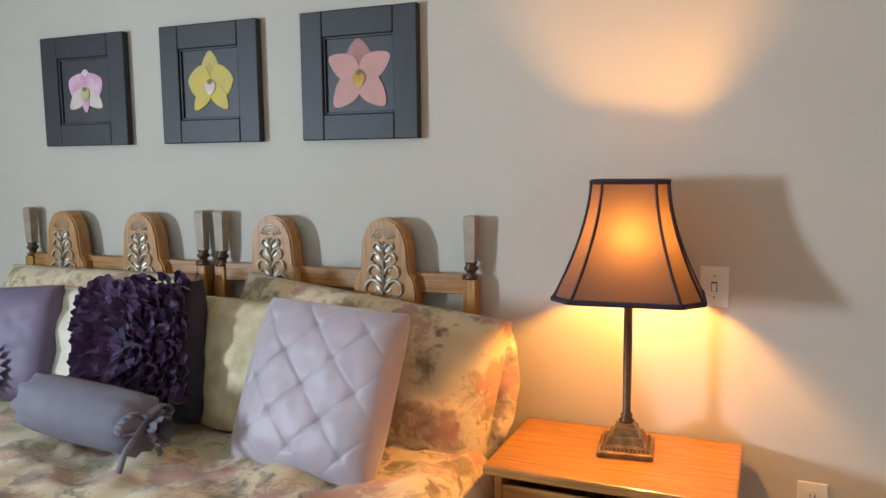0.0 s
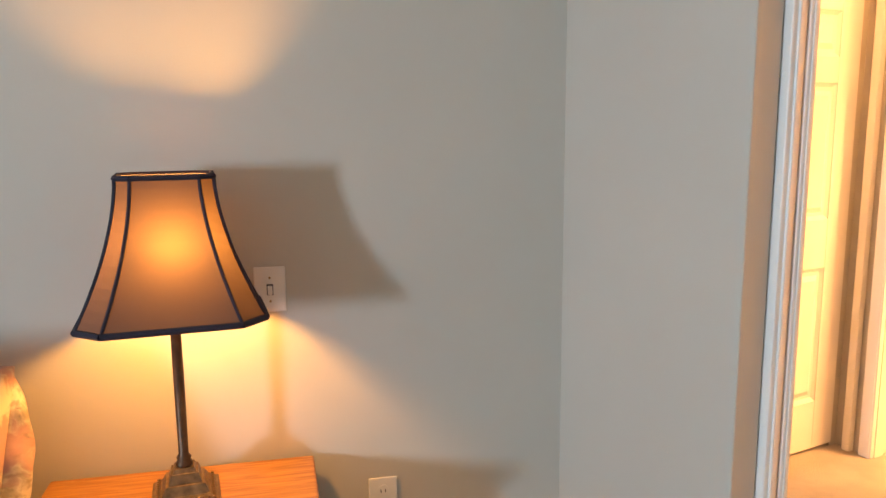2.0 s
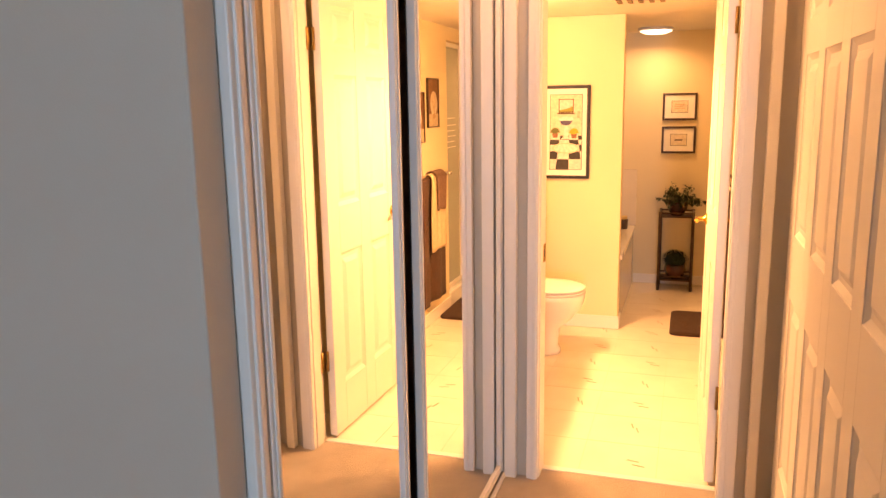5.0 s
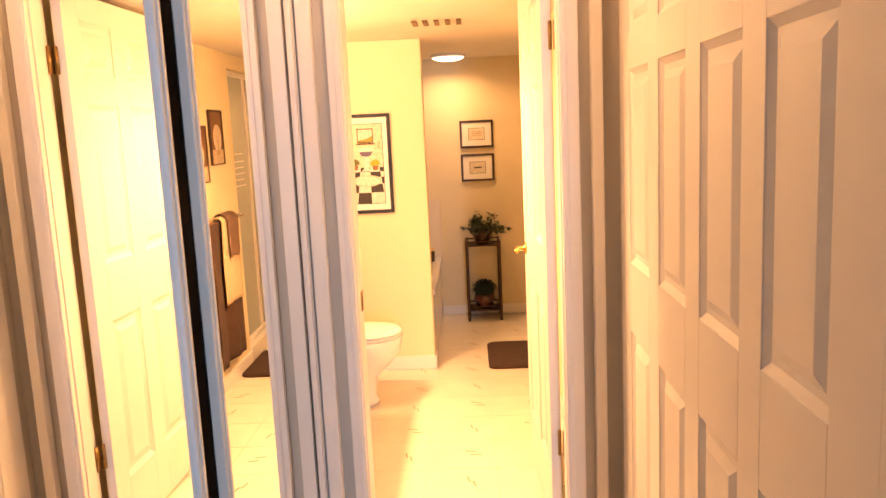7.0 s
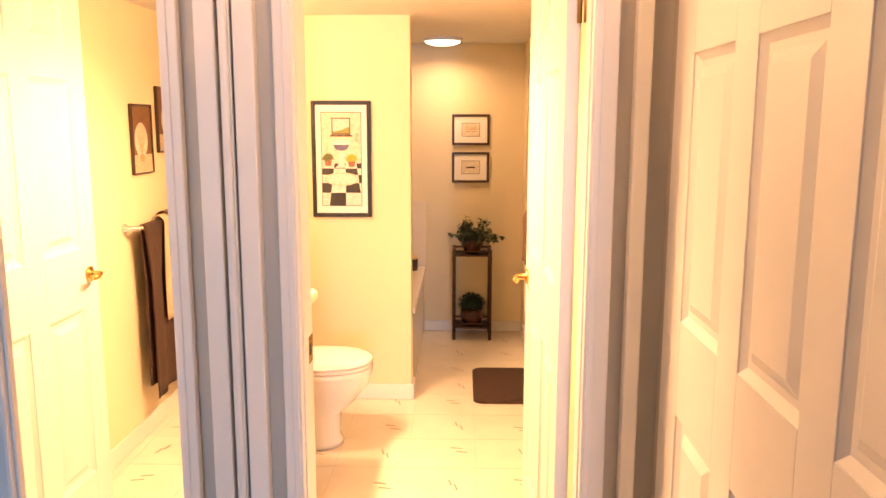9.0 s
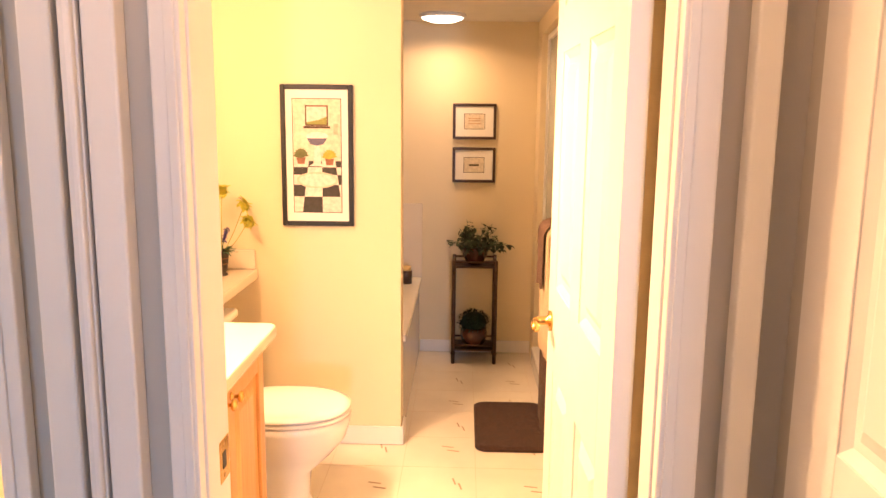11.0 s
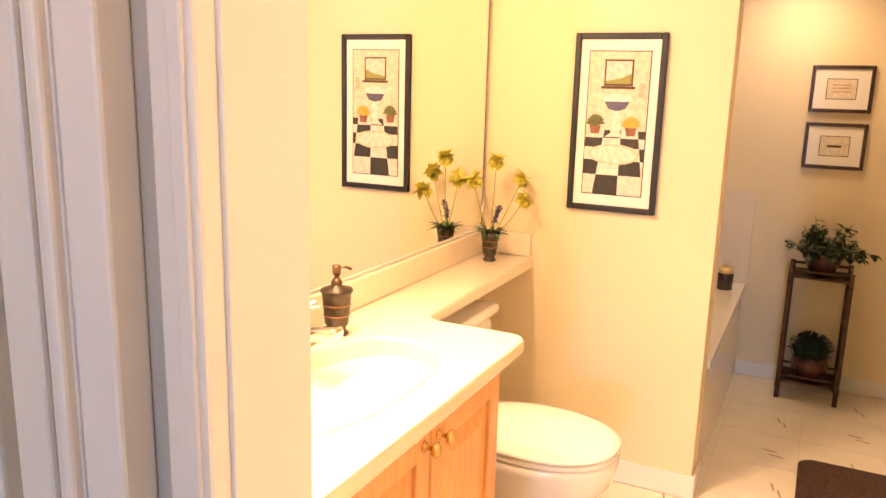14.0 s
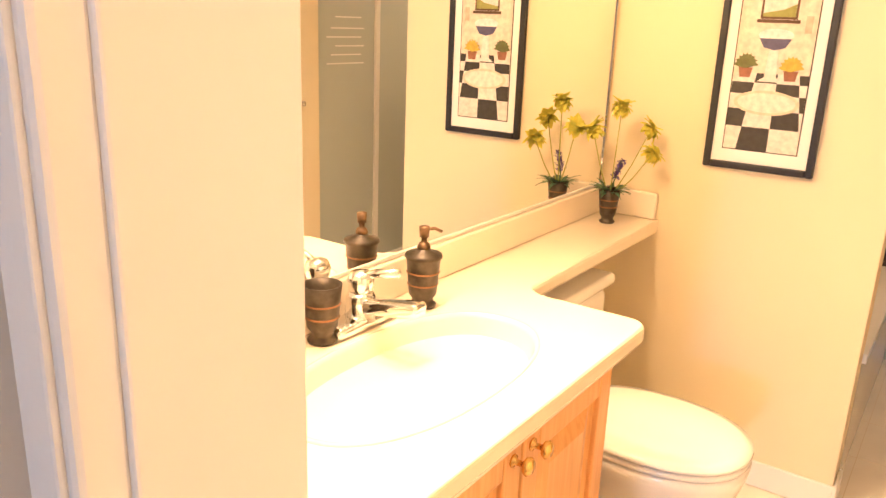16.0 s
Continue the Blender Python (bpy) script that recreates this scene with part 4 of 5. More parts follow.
# plant stand
ps = thing("plant_stand", pose(7.19, 2.128, 0), "tall dark wooden plant stand with two shelves", "plant stand")
for x in (0, 0.2):
    for y in (0, 0.245):
        lg = tube([(x, y, -0.002), (x, y, 0.62)], 0.0115, 10)
        for z in (0.06, 0.3, 0.56):
            join(lg, lathe([(0.0116, z - 0.006), (0.015, z), (0.0116, z + 0.006)], 10, at=(x, y, 0), closed=False))
        part("leg", lg, M["bronze"], ps, "", True)
for z in (0.075, 0.575):
    part("shelf", box(-0.004, -0.004, z, 0.204, 0.249, z + 0.01, 0.003), M["bronze"], ps)
    for a, c in (((0, 0, z + 0.035), (0, 0.245, z + 0.035)), ((0.2, 0, z + 0.035), (0.2, 0.245, z + 0.035)), ((0, 0, z + 0.035), (0.2, 0, z + 0.035)), ((0, 0.245, z + 0.035), (0.2, 0.245, z + 0.035))):
        part("rail", tube([a, c], 0.006, 8), M["bronze"], ps, "", True)
pl = thing("potted_ivy", pose(7.29, 2.25, 0.5855), "trailing ivy in a glazed brown pot", "plant")
part("pot", lathe([(0, 0), (0.045, 0), (0.05, 0.008), (0.072, 0.05), (0.08, 0.09), (0.084, 0.105), (0.076, 0.105), (0.07, 0.09), (0, 0.085)], 32), M["terracotta"], pl, "", True)
rng = random.Random(21)
b = bmesh.new()
st = bmesh.new()
for i in range(46):
    a, el = rng.uniform(0, 2 * math.pi), rng.uniform(0.2, 1.45)
    ln = rng.uniform(0.09, 0.175)
    d = Vector((math.cos(a) * math.cos(el), math.sin(a) * math.cos(el), math.sin(el)))
    p0 = Vector((0.04 * math.cos(a), 0.04 * math.sin(a), 0.095))
    p2 = p0 + d * ln + Vector((0, 0, -0.25 * ln * math.cos(el)))
    tube([p0, (p0 + p2) / 2 + Vector((0, 0, 0.015)), p2], 0.0013, 5, st)
    for k in range(9):
        t = rng.uniform(0.25, 1.05)
        leaf_bm(b, p0.lerp(p2, t), (rng.uniform(-1, 1), rng.uniform(-1, 1), rng.uniform(-0.6, 0.7)), rng.uniform(0.022, 0.038), rng.uniform(0.016, 0.026), 0.5)
part("stems", st, M["sage"], pl)
part("leaves", b, M["leaf"], pl, "dark green ivy leaves")
p2_ = thing("moss_ball_pot", pose(7.29, 2.25, 0.0855), "round dark green plant ball in a glazed brown pot", "plant")
part("pot", lathe([(0, 0), (0.05, 0), (0.07, 0.025), (0.083, 0.065), (0.075, 0.10), (0.068, 0.112), (0.06, 0.11), (0, 0.1)], 32), M["terracotta"], p2_, "", True)
b = bmesh.new()
for i in range(420):
    d = Vector((rng.gauss(0, 1), rng.gauss(0, 1), rng.gauss(0.25, 1))).normalized()
    c = Vector((0, 0, 0.14)) + Vector((d.x * 1.3, d.y * 1.3, d.z)) * rng.uniform(0.055, 0.07)
    if c.z > 0.105:
        leaf_bm(b, c, d + Vector((rng.uniform(-0.6, 0.6), rng.uniform(-0.6, 0.6), rng.uniform(-0.3, 0.6))), 0.02, 0.008, 0.2)
join(b, lathe([(0.04, 0.1), (0.072, 0.115), (0.08, 0.14), (0.064, 0.175), (0.03, 0.197), (0, 0.2)], 20))
part("moss", b, M["moss"], p2_, "dark green moss ball")


# ---- bedroom things ----
def pillow(w, h, t, n=34, corner=0.92, sag=0.0, seed=1, crease=None, wr=0.004):
    """A stuffed cushion in the x-z plane, front towards -y, resting on z = 0."""
    rg = random.Random(seed)
    off = Vector((rg.uniform(0, 50), rg.uniform(0, 50), rg.uniform(0, 50)))
    b = bmesh.new()
    sides = []
    for s in (-1, 1):
        g = []
        for i in range(n + 1):
            row = []
            for j in range(n + 1):
                u, v = -1 + 2 * i / n, -1 + 2 * j / n
                pin = 1 - 0.07 * (u * u * (1 - v * v) * 1.0) * 0.6
                pin2 = 1 - 0.07 * (v * v * (1 - u * u)) * 0.6
                x, z = u * w / 2 * pin2, v * h / 2 * pin
                edge = max(0.0, (1 - u ** 4)) ** 0.5 * max(0.0, (1 - v ** 4)) ** 0.5
                d = t / 2 * edge ** 0.8
                wrk = noise.noise(Vector((x * 9, z * 9, s * 3)) + off) * wr * 3 + noise.noise(Vector((x * 25, z * 25, s)) + off) * wr
                if crease:
                    d += crease(x, z) * edge
                d += wrk * edge
                zz = z + h / 2 - sag * (1 - edge) * 0
                row.append((x, s * d, zz))
            g.append(row)
        sides.append(g)
    vs = {}

    def vert(s, i, j):
        key = (0 if (i in (0, n) or j in (0, n)) else s, i, j)
        if key not in vs:
            x, y, z = sides[0 if s < 0 else 1][i][j]
            vs[key] = b.verts.new((x, 0 if key[0] == 0 else y, z))
        return vs[key]
    for s in (-1, 1):
        for i in range(n):
            for j in range(n):
                q = (vert(s, i, j), vert(s, i + 1, j), vert(s, i + 1, j + 1), vert(s, i, j + 1))
                b.faces.new(q if s < 0 else q[::-1])
    return b


# headboards
def headboard(x0, x1, label):
    w = x1 - x0
    t = thing("headboard", BED @ pose(x0, -0.042, 0), label, "headboard", "twin headboards")
    for x in (0, w):
        part("post", box(x - 0.022, -0.022, 0, x + 0.022, 0.022, 1.035, 0.004), M["oak_up"], t)
        part("post_ring", lathe([(0.02, 1.035), (0.024, 1.042), (0.014, 1.05), (0.014, 1.058), (0.023, 1.066), (0.023, 1.072), (0.016, 1.08), (0.021, 1.09)], 16, at=(x, 0, 0)), M["bronze"], t, "dark turned ring", True)
        f = bmesh.new()
        lo_, up = 0.016, 0.0195
        r0 = [f.verts.new((x + a * lo_, c * lo_, 1.09)) for a, c in ((-1, -1), (1, -1), (1, 1), (-1, 1))]
        r1 = [f.verts.new((x + a * up, c * up, 1.225)) for a, c in ((-1, -1), (1, -1), (1, 1), (-1, 1))]
        r2 = [f.verts.new((x + a * 0.0165, c * 0.0165, 1.235)) for a, c in ((-1, -1), (1, -1), (1, 1), (-1, 1))]
        for a, c in ((r0, r1), (r1, r2)):
            for i in range(4):
                f.faces.new((a[i], a[(i + 1) % 4], c[(i + 1) % 4], c[i]))
        f.faces.new(r2)
        f.faces.new(r0[::-1])
        part("finial", f, M["whitewash"], t, "square tapered whitewashed finial")
    part("rail", box(0.022, -0.014, 0.985, w - 0.022, 0.014, 1.05, 0.004), M["oak"], t)
    part("lower_rail", box(0.022, -0.014, 0.45, w - 0.022, 0.014, 0.56, 0.004), M["oak"], t)
    for cx in (w * 0.255, w * 0.705):
        half = [(0.115, 0.86), (0.115, 0.99), (0.108, 1.03), (0.09, 1.055), (0.086, 1.09), (0.082, 1.14), (0.07, 1.18), (0.048, 1.21), (0.02, 1.224)]
        out = [(cx + x, z) for x, z in half] + [(cx - x, z) for x, z in half[::-1]]
        pn = part("arched_panel", plate(out, -0.045, 0.018, None, 0.006), M["oak_up"], t, "arched panel with carved scrollwork")
        c = bmesh.new()
        for s in (-1, 1):
            for k, (zc, ra) in enumerate(((0.93, 0.044), (0.99, 0.042), (1.045, 0.034), (1.09, 0.027), (1.13, 0.02))):
                pts = []
                for i in range(15):
                    a = i / 14 * 4.6
                    r = ra * (1 - 0.62 * i / 14)
                    pts.append((cx + s * (0.008 + ra * 0.85 - r * math.cos(a) * 0.9), -0.048 - 0.002 * math.sin(i), zc + r * math.sin(a)))
                tube(pts, 0.0058 * (0.7 + ra * 12), 6, c, 0.5)
            for k in range(7):
                z = 0.92 + 0.033 * k
                leaf_bm(c, (cx + s * 0.006, -0.047, z), (s * 0.8, -0.25, 0.7), 0.034, 0.016, 0.4, Vector((0, -1, 0)))
        tube([(cx, -0.048, 0.88), (cx, -0.05, 1.0), (cx, -0.048, 1.15)], 0.006, 8, c, 0.5)
        for k in range(4):
            r = 0.014 + 0.009 * k
            tube([(cx + r * math.cos(math.radians(a)), -0.046, 1.155 + r * math.sin(math.radians(a))) for a in range(10, 171, 20)], 0.0022, 5, c)
        part("carving", c, M["carve"], pn, "pale gilt carved scrolls", True)


headboard(-2.475, -1.505, "oak twin headboard with carved arched panels and square finials")
headboard(-3.447, -2.562, "narrower oak twin headboard with carved arched panels")

# pictures of flowers
def petal_pts(cx, cz, ang, ln, wd, n=18, tip=0.6):
    out = []
    a = math.radians(ang)
    for i in range(n):
        t = 2 * math.pi * i / n
        u, v = (0.5 + 0.5 * math.cos(t)), math.sin(t)
        w = wd / 2 * v * (0.65 + 0.5 * math.sin(math.pi * min(1, u) ** tip))
        out.append((cx + u * ln * math.cos(a) - w * math.sin(a), cz + u * ln * math.sin(a) + w * math.cos(a)))
    return out


def petal_mat(name, a, c):
    m = mat(name, a, 0.7, var=0.1, scale=24, col2=c, bump=0)
    return m


PINK, PALE = petal_mat("pink_petal_print", (0.62, 0.28, 0.42), (0.70, 0.50, 0.58)), petal_mat("pale_petal_print", (0.66, 0.56, 0.48), (0.55, 0.42, 0.42))
YEL, YEL2 = petal_mat("yellow_petal_print", (0.62, 0.46, 0.07), (0.50, 0.42, 0.16)), petal_mat("dull_yellow_print", (0.45, 0.34, 0.10), (0.56, 0.46, 0.18))
ROSE, ROSE2 = petal_mat("rose_petal_print", (0.60, 0.29, 0.27), (0.50, 0.27, 0.24)), petal_mat("dusk_petal_print", (0.36, 0.15, 0.16), (0.46, 0.22, 0.21))
GRN, LIP = petal_mat("green_print", (0.35, 0.38, 0.14), (0.5, 0.5, 0.3)), petal_mat("lip_print", (0.62, 0.36, 0.05), (0.40, 0.2, 0.06))
SPECS = (
    (-3.124, "pink orchid", ((90, 0.075, 0.05, PALE), (25, 0.085, 0.075, PINK), (155, 0.085, 0.075, PINK), (-38, 0.095, 0.045, PALE), (-142, 0.095, 0.045, PALE), (-90, 0.075, 0.03, PINK)), GRN),
    (-2.515, "yellow orchid", ((90, 0.105, 0.055, YEL2), (8, 0.09, 0.085, YEL), (172, 0.09, 0.085, YEL), (-52, 0.105, 0.045, YEL), (-128, 0.105, 0.045, YEL)), PALE),
    (-1.905, "rose-coloured orchid", ((92, 0.105, 0.07, ROSE2), (28, 0.115, 0.06, ROSE), (152, 0.115, 0.06, ROSE), (-47, 0.125, 0.062, ROSE), (-133, 0.125, 0.062, ROSE)), LIP),
)
for cx, what, petals, lip in SPECS:
    t = thing("flower_picture", BED @ pose(cx, -0.001, 1.692), "wide black frame round a %s on black" % what, "picture", "orchid pictures")
    part("frame", frame_bm(-0.217, -0.212, 0.217, 0.212, 0.085, -0.03, -0.0, 0.004), M["black"], t)
    part("inner_frame", frame_bm(-0.1325, -0.1275, 0.1325, 0.1275, 0.008, -0.022, -0.002, 0.002), M["blackmat"], t)
    part("ground", box(-0.124, -0.014, -0.12, 0.124, -0.002, 0.12), M["blackmat"], t)
    for k, (ang, ln, wd, mm) in enumerate(petals):
        flat(t, "petal", petal_pts(0, 0.0, ang, ln * 1.12, wd * 1.3), -0.0145 - 0.0008 * k, mm)
    flat(t, "lip", petal_pts(0, 0.014, -90, 0.055, 0.042), -0.0205, lip)
    flat(t, "lip_spot", ell(0, 0.006, 0.011, 0.009), -0.0213, paint((0.22, 0.14, 0.05)))

# switch and socket plates
for x, z, label, cat in ((-0.782, 1.045, "white light switch plate with toggle", "switch"), (-0.508, 0.452, "white wall socket plate", "socket")):
    t = thing("wall_plate", BED @ pose(x, 0, z), label, cat)
    part("plate", box(-0.039, -0.006, -0.058, 0.039, -0.0003, 0.058, 0.003), M["plastic"], t)
    if cat == "switch":
        part("toggle", box(-0.006, -0.016, -0.012, 0.006, -0.005, 0.01, 0.002), M["plastic"], t)
        part("slot", box(-0.008, -0.0068, -0.014, 0.008, -0.0059, 0.014), M["slot"], t)
        for q in (-0.03, 0.03):
            part("screw", lathe([(0.003, 0), (0.003, 0.0012)], 10), M["hinge"], t).matrix_local = pose(0, -0.006, q, 90)
    else:
        for q in (-0.021, 0.021):
            part("outlet", lathe([(0.016, 0), (0.016, 0.0015), (0.0, 0.0016)], 20), M["plastic"], t).matrix_local = pose(0, -0.006, q, 90)
            for s in (-0.006, 0.006):
                part("slot", box(s - 0.0012, -0.0082, q - 0.005, s + 0.0012, -0.0074, q + 0.005), M["slot"], t)

# nightstand
ns = thing("nightstand", BED @ pose(-1.325, -0.44, 0), "honey oak nightstand with a drawer", "nightstand")
part("top", box(0, 0, 0.575, 0.635, 0.42, 0.602, 0.006), M["oak"], ns)
nb = box(0.025, 0.03, 0.06, 0.045, 0.41, 0.575, 0.002)
box(0.59, 0.03, 0.06, 0.61, 0.41, 0.575, 0.002, nb)
box(0.045, 0.39, 0.06, 0.59, 0.41, 0.575, 0, nb)
box(0.045, 0.035, 0.06, 0.59, 0.39, 0.08, 0, nb)
part("carcass", nb, M["oak_up"], ns)
dr = part("drawer", box(0.05, 0.018, 0.40, 0.585, 0.03, 0.55, 0.004), M["oak"], ns)
part("knob", lathe([(0.008, 0), (0.006, 0.012), (0.015, 0.02), (0.012, 0.028), (0, 0.03)], 18), M["bronze"], dr, "", True).matrix_local = pose(0.3175, 0.018, 0.475, 90)
dr = part("drawer", box(0.05, 0.018, 0.10, 0.585, 0.03, 0.385, 0.004), M["oak"], ns)
part("knob", lathe([(0.008, 0), (0.006, 0.012), (0.015, 0.02), (0.012, 0.028), (0, 0.03)], 18), M["bronze"], dr, "", True).matrix_local = pose(0.3175, 0.018, 0.25, 90)
part("plinth", box(0.03, 0.04, 0, 0.605, 0.40, 0.06, 0.002), M["oak"], ns)

# table lamp
tl = thing("table_lamp", BED @ pose(-0.99, -0.19, 0.6025, 0, 0, 6), "bronze table lamp with brown bell shade, lit", "lamp")
tb_ = box(-0.075, -0.075, 0, 0.075, 0.075, 0.016, 0.004)
for hw, z0, z1 in ((0.066, 0.016, 0.03), (0.052, 0.03, 0.05), (0.036, 0.05, 0.072), (0.026, 0.072, 0.082)):
    k = bmesh.new()
    a = [k.verts.new((sx * hw, sy * hw, z0)) for sx, sy in ((-1, -1), (1, -1), (1, 1), (-1, 1))]
    c = [k.verts.new((sx * hw * 0.82, sy * hw * 0.82, z1)) for sx, sy in ((-1, -1), (1, -1), (1, 1), (-1, 1))]
    for i in range(4):
        k.faces.new((a[i], a[(i + 1) % 4], c[(i + 1) % 4], c[i]))
    k.faces.new(c)
    join(tb_, k)
for i in range(12):
    for s in (-1, 1):
        q = -0.06 + 0.0109 * i
        box(q - 0.003, s * 0.061 - 0.003, 0.017, q + 0.003, s * 0.061 + 0.003, 0.028, 0.001, tb_)
        box(s * 0.061 - 0.003, q - 0.003, 0.017, s * 0.061 + 0.003, q + 0.003, 0.028, 0.001, tb_)
part("base", tb_, M["bronze_lt"], tl, "stepped square base with beaded edge")
part("pole", lathe([(0.018, 0.08), (0.02, 0.088), (0.014, 0.096), (0.017, 0.102), (0.011, 0.11), (0.012, 0.3), (0.0115, 0.46), (0.016, 0.465), (0.012, 0.47), (0.008, 0.6)], 20), M["bronze"], tl, "", True)
ZB, ZT = 0.437, 0.745


def shade_ring(t):
    """Eight-sided with long front and back panels; flares towards the hem."""
    f = t ** 1.65
    a, c, e = 0.098 + (0.192 - 0.098) * f, 0.070 + (0.150 - 0.070) * f, 0.068 + (0.138 - 0.068) * f
    g = 0.055 + (0.095 - 0.055) * f
    return [(-e, -c), (e, -c), (a, -g), (a, g), (e, c), (-e, c), (-a, g), (-a, -g)]


b = bmesh.new()
rings = []
for i in range(15):
    t = i / 14
    rings.append([b.verts.new((x, y, ZT + (ZB - ZT) * t)) for x, y in shade_ring(t)])
for a, c in zip(rings, rings[1:]):
    for i in range(8):
        b.faces.new((a[i], c[i], c[(i + 1) % 8], a[(i + 1) % 8]))
shd = part("shade", b, M["shade"], tl, "brown silk bell shade glowing from within")
sm_ = bmesh.new()
for i in range(8):
    tube([(shade_ring(k / 14)[i][0], shade_ring(k / 14)[i][1], ZT + (ZB - ZT) * k / 14) for k in range(15)], 0.0042, 6, sm_)
part("seams", sm_, M["darkcloth"], shd, "dark corded seams")
for t, r in ((0.0, 0.0065), (1.0, 0.0075)):
    tr_ = bmesh.new()
    p = shade_ring(t)
    z = ZT + (ZB - ZT) * t
    for i in range(8):
        x0, y0 = p[i]
        x1, y1 = p[(i + 1) % 8]
        tube([(x0, y0, z), (x1, y1, z)], r, 6, tr_)
    part("trim", tr_, M["darkcloth"], shd, "dark braid trim")
hp_ = tube([(-0.098, 0, ZT), (0, 0, ZT - 0.01), (0.098, 0, ZT)], 0.002, 6)
tube([(0, -0.07, ZT), (0, 0, ZT - 0.01), (0, 0.07, ZT)], 0.002, 6, hp_)
part("harp", hp_, M["bronze"], tl)

# bed: bases, comforter, shams and cushions
bed = thing("bed", BED @ pose(-3.40, -2.15, 0), "wide bed of two twin mattresses pushed together", "bed")
part("base", box(0, 0, 0.08, 1.96, 2.02, 0.30, 0.01), M["ivory"], bed)
part("mattress", box(0, 0, 0.301, 0.975, 2.02, 0.555, 0.04, None, 3), M["ivory"], bed)
part("mattress", box(0.985, 0, 0.301, 1.96, 2.02, 0.555, 0.04, None, 3), M["ivory"], bed)
for x in (0.05, 1.91):
    for y in (0.06, 1.96):
        part("leg", box(x - 0.03, y - 0.03, 0, x + 0.03, y + 0.03, 0.08, 0.004), M["oak_up"], bed)
b = bmesh.new()
rows = []
NX, NYY = 90, 80
for i in range(NX + 1):
    row = []
    for j in range(NYY + 1):
        s = -0.36 + (2.05 + 0.72) * i / NX
        y = -2.25 + 2.0 * j / NYY
        over = max(0, -s, s - 2.05)
        x = -3.45 + min(max(s, 0), 2.05) + (math.copysign(0.05 * min(1, over / 0.1), s - 1) if over else 0)
        z = 0.585 - over * 0.98
        p = Vector((x * 3.1, y * 3.1, 0))
        z += 0.05 * noise.noise(p) + 0.03 * noise.noise(p * 2.7) - 0.022 * abs(noise.noise(p * 4.2)) + 0.008 * noise.noise(p * 8.5) if not over else 0
        x += 0.02 * noise.noise(Vector((y * 6, s * 2, 4))) if over else 0
        row.append(b.verts.new((x, y, max(z, 0.15))))
    rows.append(row)
for a, c in zip(rows, rows[1:]):
    for i in range(NYY):
        b.faces.new((a[i], c[i], c[i + 1], a[i + 1]))
cm = link("comforter", b, M["floral"], None, "", True)
cm.matrix_world = BED
md = cm.modifiers.new("thick", "SOLIDIFY")
md.thickness = 0.035
tagged(cm, "rumpled cream comforter printed with roses over the bed", "comforter")


def ruffle_bm(bm, p, d, length, width, bend, up):
    """A round-ended felt petal, cupped and bent."""
    d = Vector(d).normalized()
    side = d.cross(up).normalized()
    nrm = side.cross(d)
    rows = []
    for i, w in enumerate((0.55, 0.9, 1.0, 0.95, 0.6)):
        t = i / 4
        c = Vector(p) + d * length * t - nrm * bend * length * t * t
        rows.append([bm.verts.new(c + side * width * w * q / 2 + nrm * width * 0.22 * q * q) for q in (-1, 0, 1)])
    for a, c in zip(rows, rows[1:]):
        for i in range(2):
            bm.faces.new((a[i], a[i + 1], c[i + 1], c[i]))


def cushion(name, bm, material, x, d, z, tilt, yaw, roll, label, group="cushions on the bed"):
    t = thing(name, BED @ pose(x, -d, z) @ pose(0, 0, 0, 0, 0, yaw) @ pose(0, 0, 0, -tilt, 0, 0) @ pose(0, 0, 0, 0, roll, 0), label, "cushion", group)
    part("cover", bm, material, t, "", True)
    return t


c = cushion("pillow_sham", pillow(0.98, 0.50, 0.22, seed=3, wr=0.011), M["floral"], -1.88, 0.27, 0.505, 18, 0, 6.0, "cream rose-printed pillow sham against the headboard", "pillow shams")
fl = bmesh.new()
pv = None
for i in range(41):
    z = 0.5 * i / 40
    w = 0.004 * math.sin(i * 0.7)
    out = 0.012 + 0.06 * math.sin(math.pi * min(1, 1.25 * (1 - i / 40))) ** 0.7 if i > 8 else 0.03
    cur = (fl.verts.new((0.462, w * 0.3, z)), fl.verts.new((0.475 + out * 0.6, w + 0.006, z - 0.012)), fl.verts.new((0.475 + out, w * 2 + 0.02, z - 0.035)))
    if pv:
        for k in range(2):
            fl.faces.new((pv[k], pv[k + 1], cur[k + 1], cur[k]))
    pv = cur
part("flange", fl, M["floral"], c, "soft drooping flange", True).modifiers.new("thick", "SOLIDIFY").thickness = 0.006
cushion("pillow_sham", pillow(0.95, 0.50, 0.22, seed=5, wr=0.011), M["floral"], -2.98, 0.25, 0.525, 14, 0, 0, "cream rose-printed pillow sham against the headboard", "pillow shams")
cushion("damask_pillow", pillow(0.56, 0.42, 0.18, seed=9, wr=0.007), M["damask"], -2.10, 0.42, 0.57, 18, -4, 0, "gold damask pillow behind the cushions")
cushion("damask_pillow", pillow(0.56, 0.42, 0.18, seed=10, wr=0.007), M["ivory"], -2.80, 0.40, 0.57, 18, 4, 0, "ivory pillow behind the cushions")


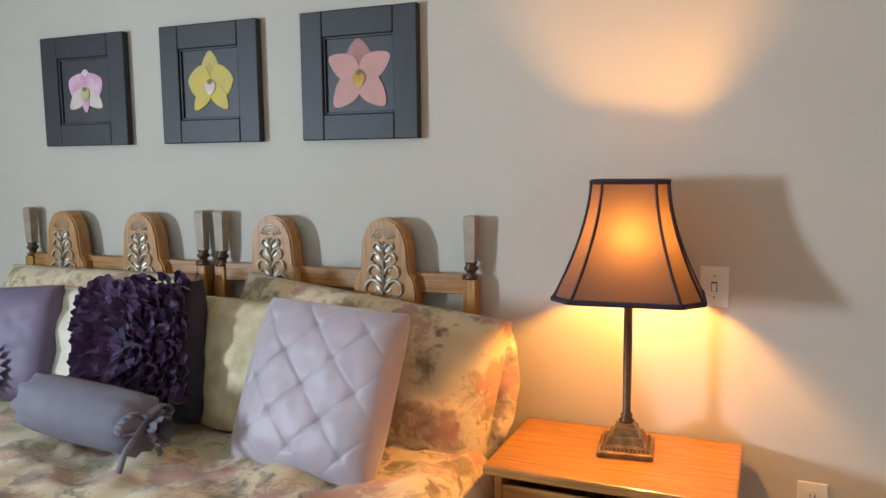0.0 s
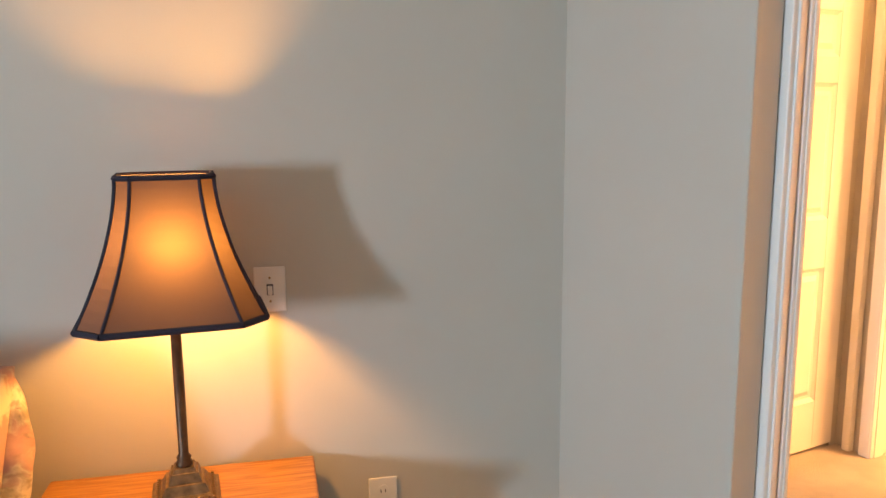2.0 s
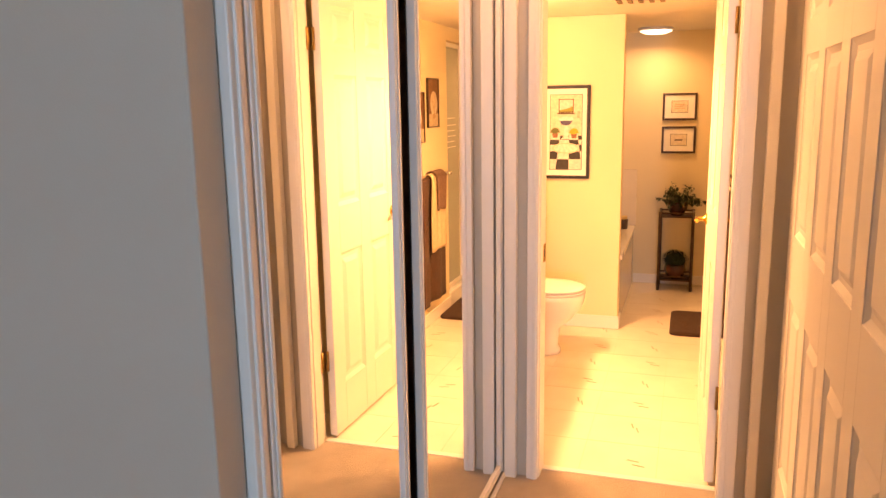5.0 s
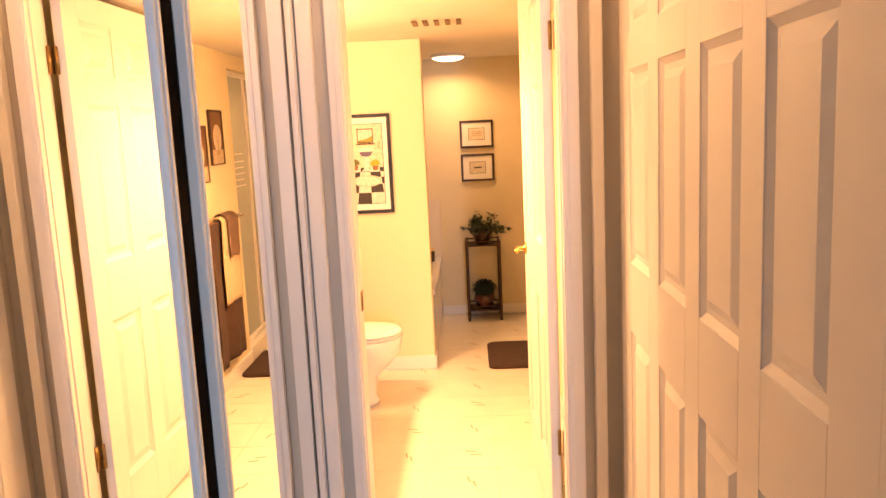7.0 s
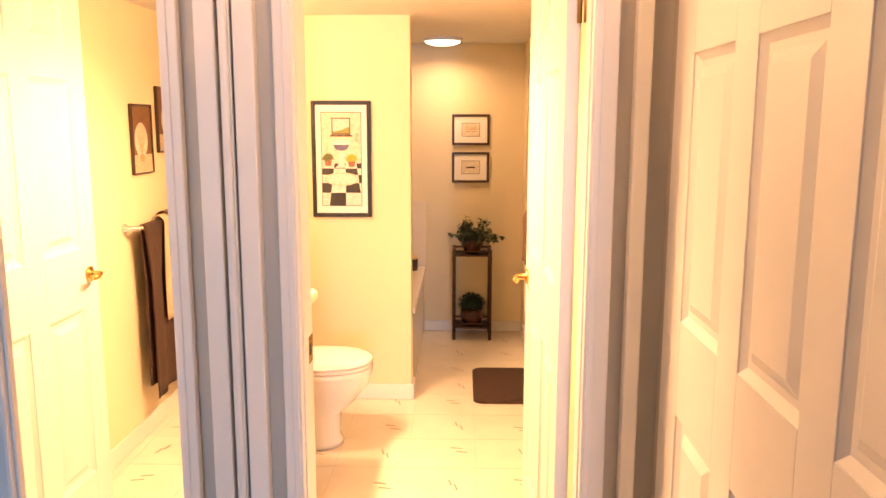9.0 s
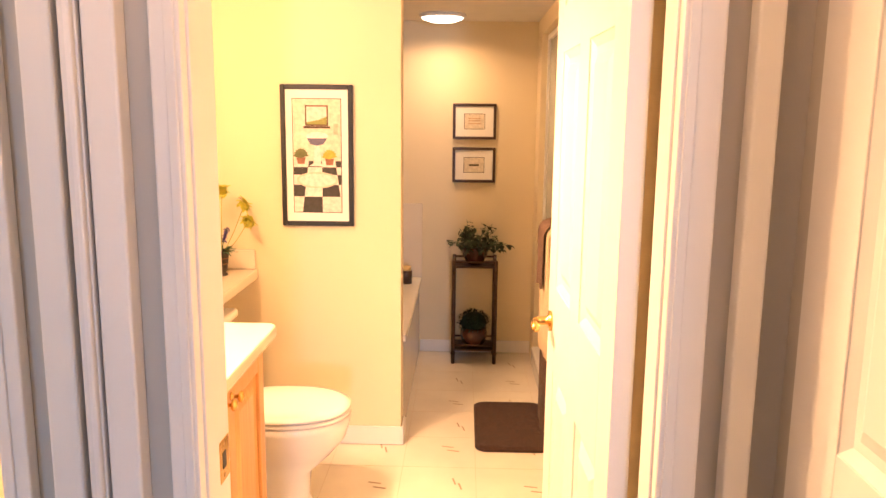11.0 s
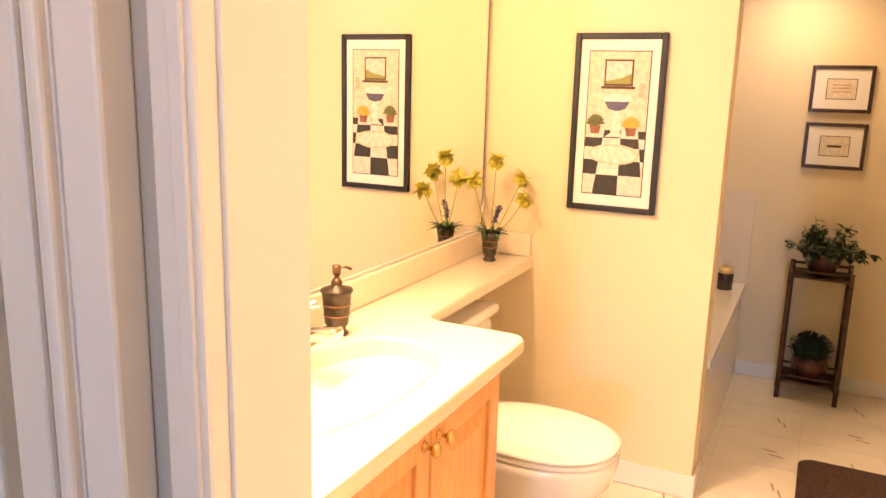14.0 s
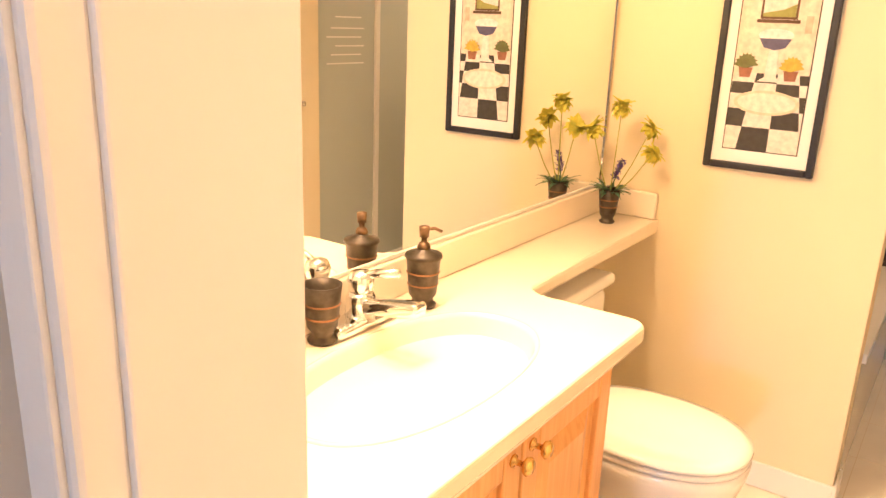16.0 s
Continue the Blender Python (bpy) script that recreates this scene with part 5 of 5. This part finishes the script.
def tufts(x, z):
    """Pin-tucks along two diagonal directions, deepest where they cross."""
    a, c = (x + z) / 0.165, (x - z) / 0.165
    fa, fc = abs(a - round(a)), abs(c - round(c))
    knot = math.exp(-((fa * 0.165) ** 2 + (fc * 0.165) ** 2) / 0.0006)
    wa = 0.35 + 0.65 * max(0.0, noise.noise(Vector((a * 2.3, c * 1.1, 1.7))) + 0.35)
    wc = 0.35 + 0.65 * max(0.0, noise.noise(Vector((a * 1.2, c * 2.1, 8.4))) + 0.35)
    pinch = 0.010 * (wa * math.exp(-(fa * 0.165 / 0.0055) ** 2) + wc * math.exp(-(fc * 0.165 / 0.0055) ** 2))
    return -0.6 * pinch - 0.009 * knot


cushion("tufted_cushion", pillow(0.475, 0.475, 0.17, 110, seed=14, crease=tufts, wr=0.003), M["lilac"], -1.80, 0.60, 0.565, 24, -5, 1.5, "square lilac satin cushion with pin-tucked lattice")
rf = cushion("ruffled_cushion", pillow(0.45, 0.44, 0.15, seed=17), M["darkcloth"], -2.43, 0.52, 0.595, 16, 2, -8, "deep purple cushion covered in felt ruffles")
rng = random.Random(31)
for k in range(17):
    for i in range(17):
        x, z = -0.196 + 0.0245 * i + rng.uniform(-0.009, 0.009), 0.075 + 0.0232 * k + rng.uniform(-0.009, 0.009)
        a = math.atan2(z - 0.25, x) + rng.uniform(-0.7, 0.7)
        u, v = x / 0.225, (z - 0.22) / 0.22
        dep = 0.075 * max(0.0, 1 - u ** 4) ** 0.4 * max(0.0, 1 - v ** 4) ** 0.4
        ln, wd = rng.uniform(0.034, 0.046), rng.uniform(0.032, 0.046)
        d = Vector((math.cos(a), -rng.uniform(0.4, 1.0), math.sin(a)))
        b = bmesh.new()
        ruffle_bm(b, (x, -dep, z), d, ln, wd, rng.uniform(-0.7, 0.3), Vector((rng.uniform(-0.5, 0.5), -1, rng.uniform(-0.5, 0.5))))
        bmesh.ops.solidify(b, geom=b.faces[:], thickness=0.002)
        bmesh.ops.recalc_face_normals(b, faces=b.faces[:])
        part("ruffle", b, M["purple"], rf)
pu = cushion("plum_cushion", pillow(0.42, 0.40, 0.15, seed=23), M["mauve"], -3.07, 0.52, 0.60, 20, 8, -4, "muted plum satin cushion with fabric flower")
b = bmesh.new()
for i in range(18):
    a = 2 * math.pi * i / 18
    leaf_bm(b, (0.02 * math.cos(a), -0.078, 0.10 + 0.02 * math.sin(a)), (math.cos(a), -0.35, math.sin(a)), 0.075, 0.035, 0.3, Vector((0, -1, 0)))
part("fabric_flower", b, M["mauve"], pu, "looped satin flower", True)
# bolster
bo = thing("bolster", BED @ pose(-2.42, -0.72, 0.70, 0, 1.5, -4), "grey-violet velvet bolster tied with bows", "cushion", "cushions on the bed")
bb = bmesh.new()
rings = []
prof = [(-0.30, 0.02), (-0.27, 0.03), (-0.25, 0.055), (-0.225, 0.078), (-0.18, 0.086), (-0.09, 0.088), (0, 0.089), (0.09, 0.088), (0.18, 0.086), (0.215, 0.078), (0.235, 0.05), (0.25, 0.022), (0.265, 0.026), (0.285, 0.038), (0.30, 0.036)]
for x, r in prof:
    ring = []
    for i in range(40):
        a = 2 * math.pi * i / 40
        rr = r * (1 + (0.12 * math.sin(a * 9) if abs(x) > 0.2 else 0.015 * noise.noise(Vector((x * 12, math.cos(a) * 2, math.sin(a) * 2)))))
        ring.append(bb.verts.new((x, rr * math.cos(a), rr * math.sin(a))))
    rings.append(ring)
for a, c in zip(rings, rings[1:]):
    for i in range(40):
        bb.faces.new((a[i], a[(i + 1) % 40], c[(i + 1) % 40], c[i]))
bb.faces.new(rings[0])
part("cover", bb, M["greyvio"], bo, "", True)
bw_ = bmesh.new()
for s in (-1, 1):
    pts = []
    for i in range(13):
        a = i / 12 * 2 * math.pi
        pts.append((0.25 + 0.01 * math.sin(a), s * (0.045 - 0.045 * math.cos(a)) - 0.02, 0.03 + 0.03 * math.sin(a)))
    for (x0, y0, z0), (x1, y1, z1) in zip(pts, pts[1:]):
        q = [bw_.verts.new(v) for v in ((x0 - 0.014, y0, z0), (x0 + 0.014, y0, z0), (x1 + 0.014, y1, z1), (x1 - 0.014, y1, z1))]
        bw_.faces.new(q)
    tube([(0.25, -0.02, 0.02), (0.262, s * 0.05 - 0.05, -0.03), (0.27, s * 0.07 - 0.06, -0.075)], 0.009, 6, bw_)
md = part("bow", bw_, M["greyvio"], bo, "satin ribbon bow", True).modifiers.new("thick", "SOLIDIFY")
md.thickness = 0.003
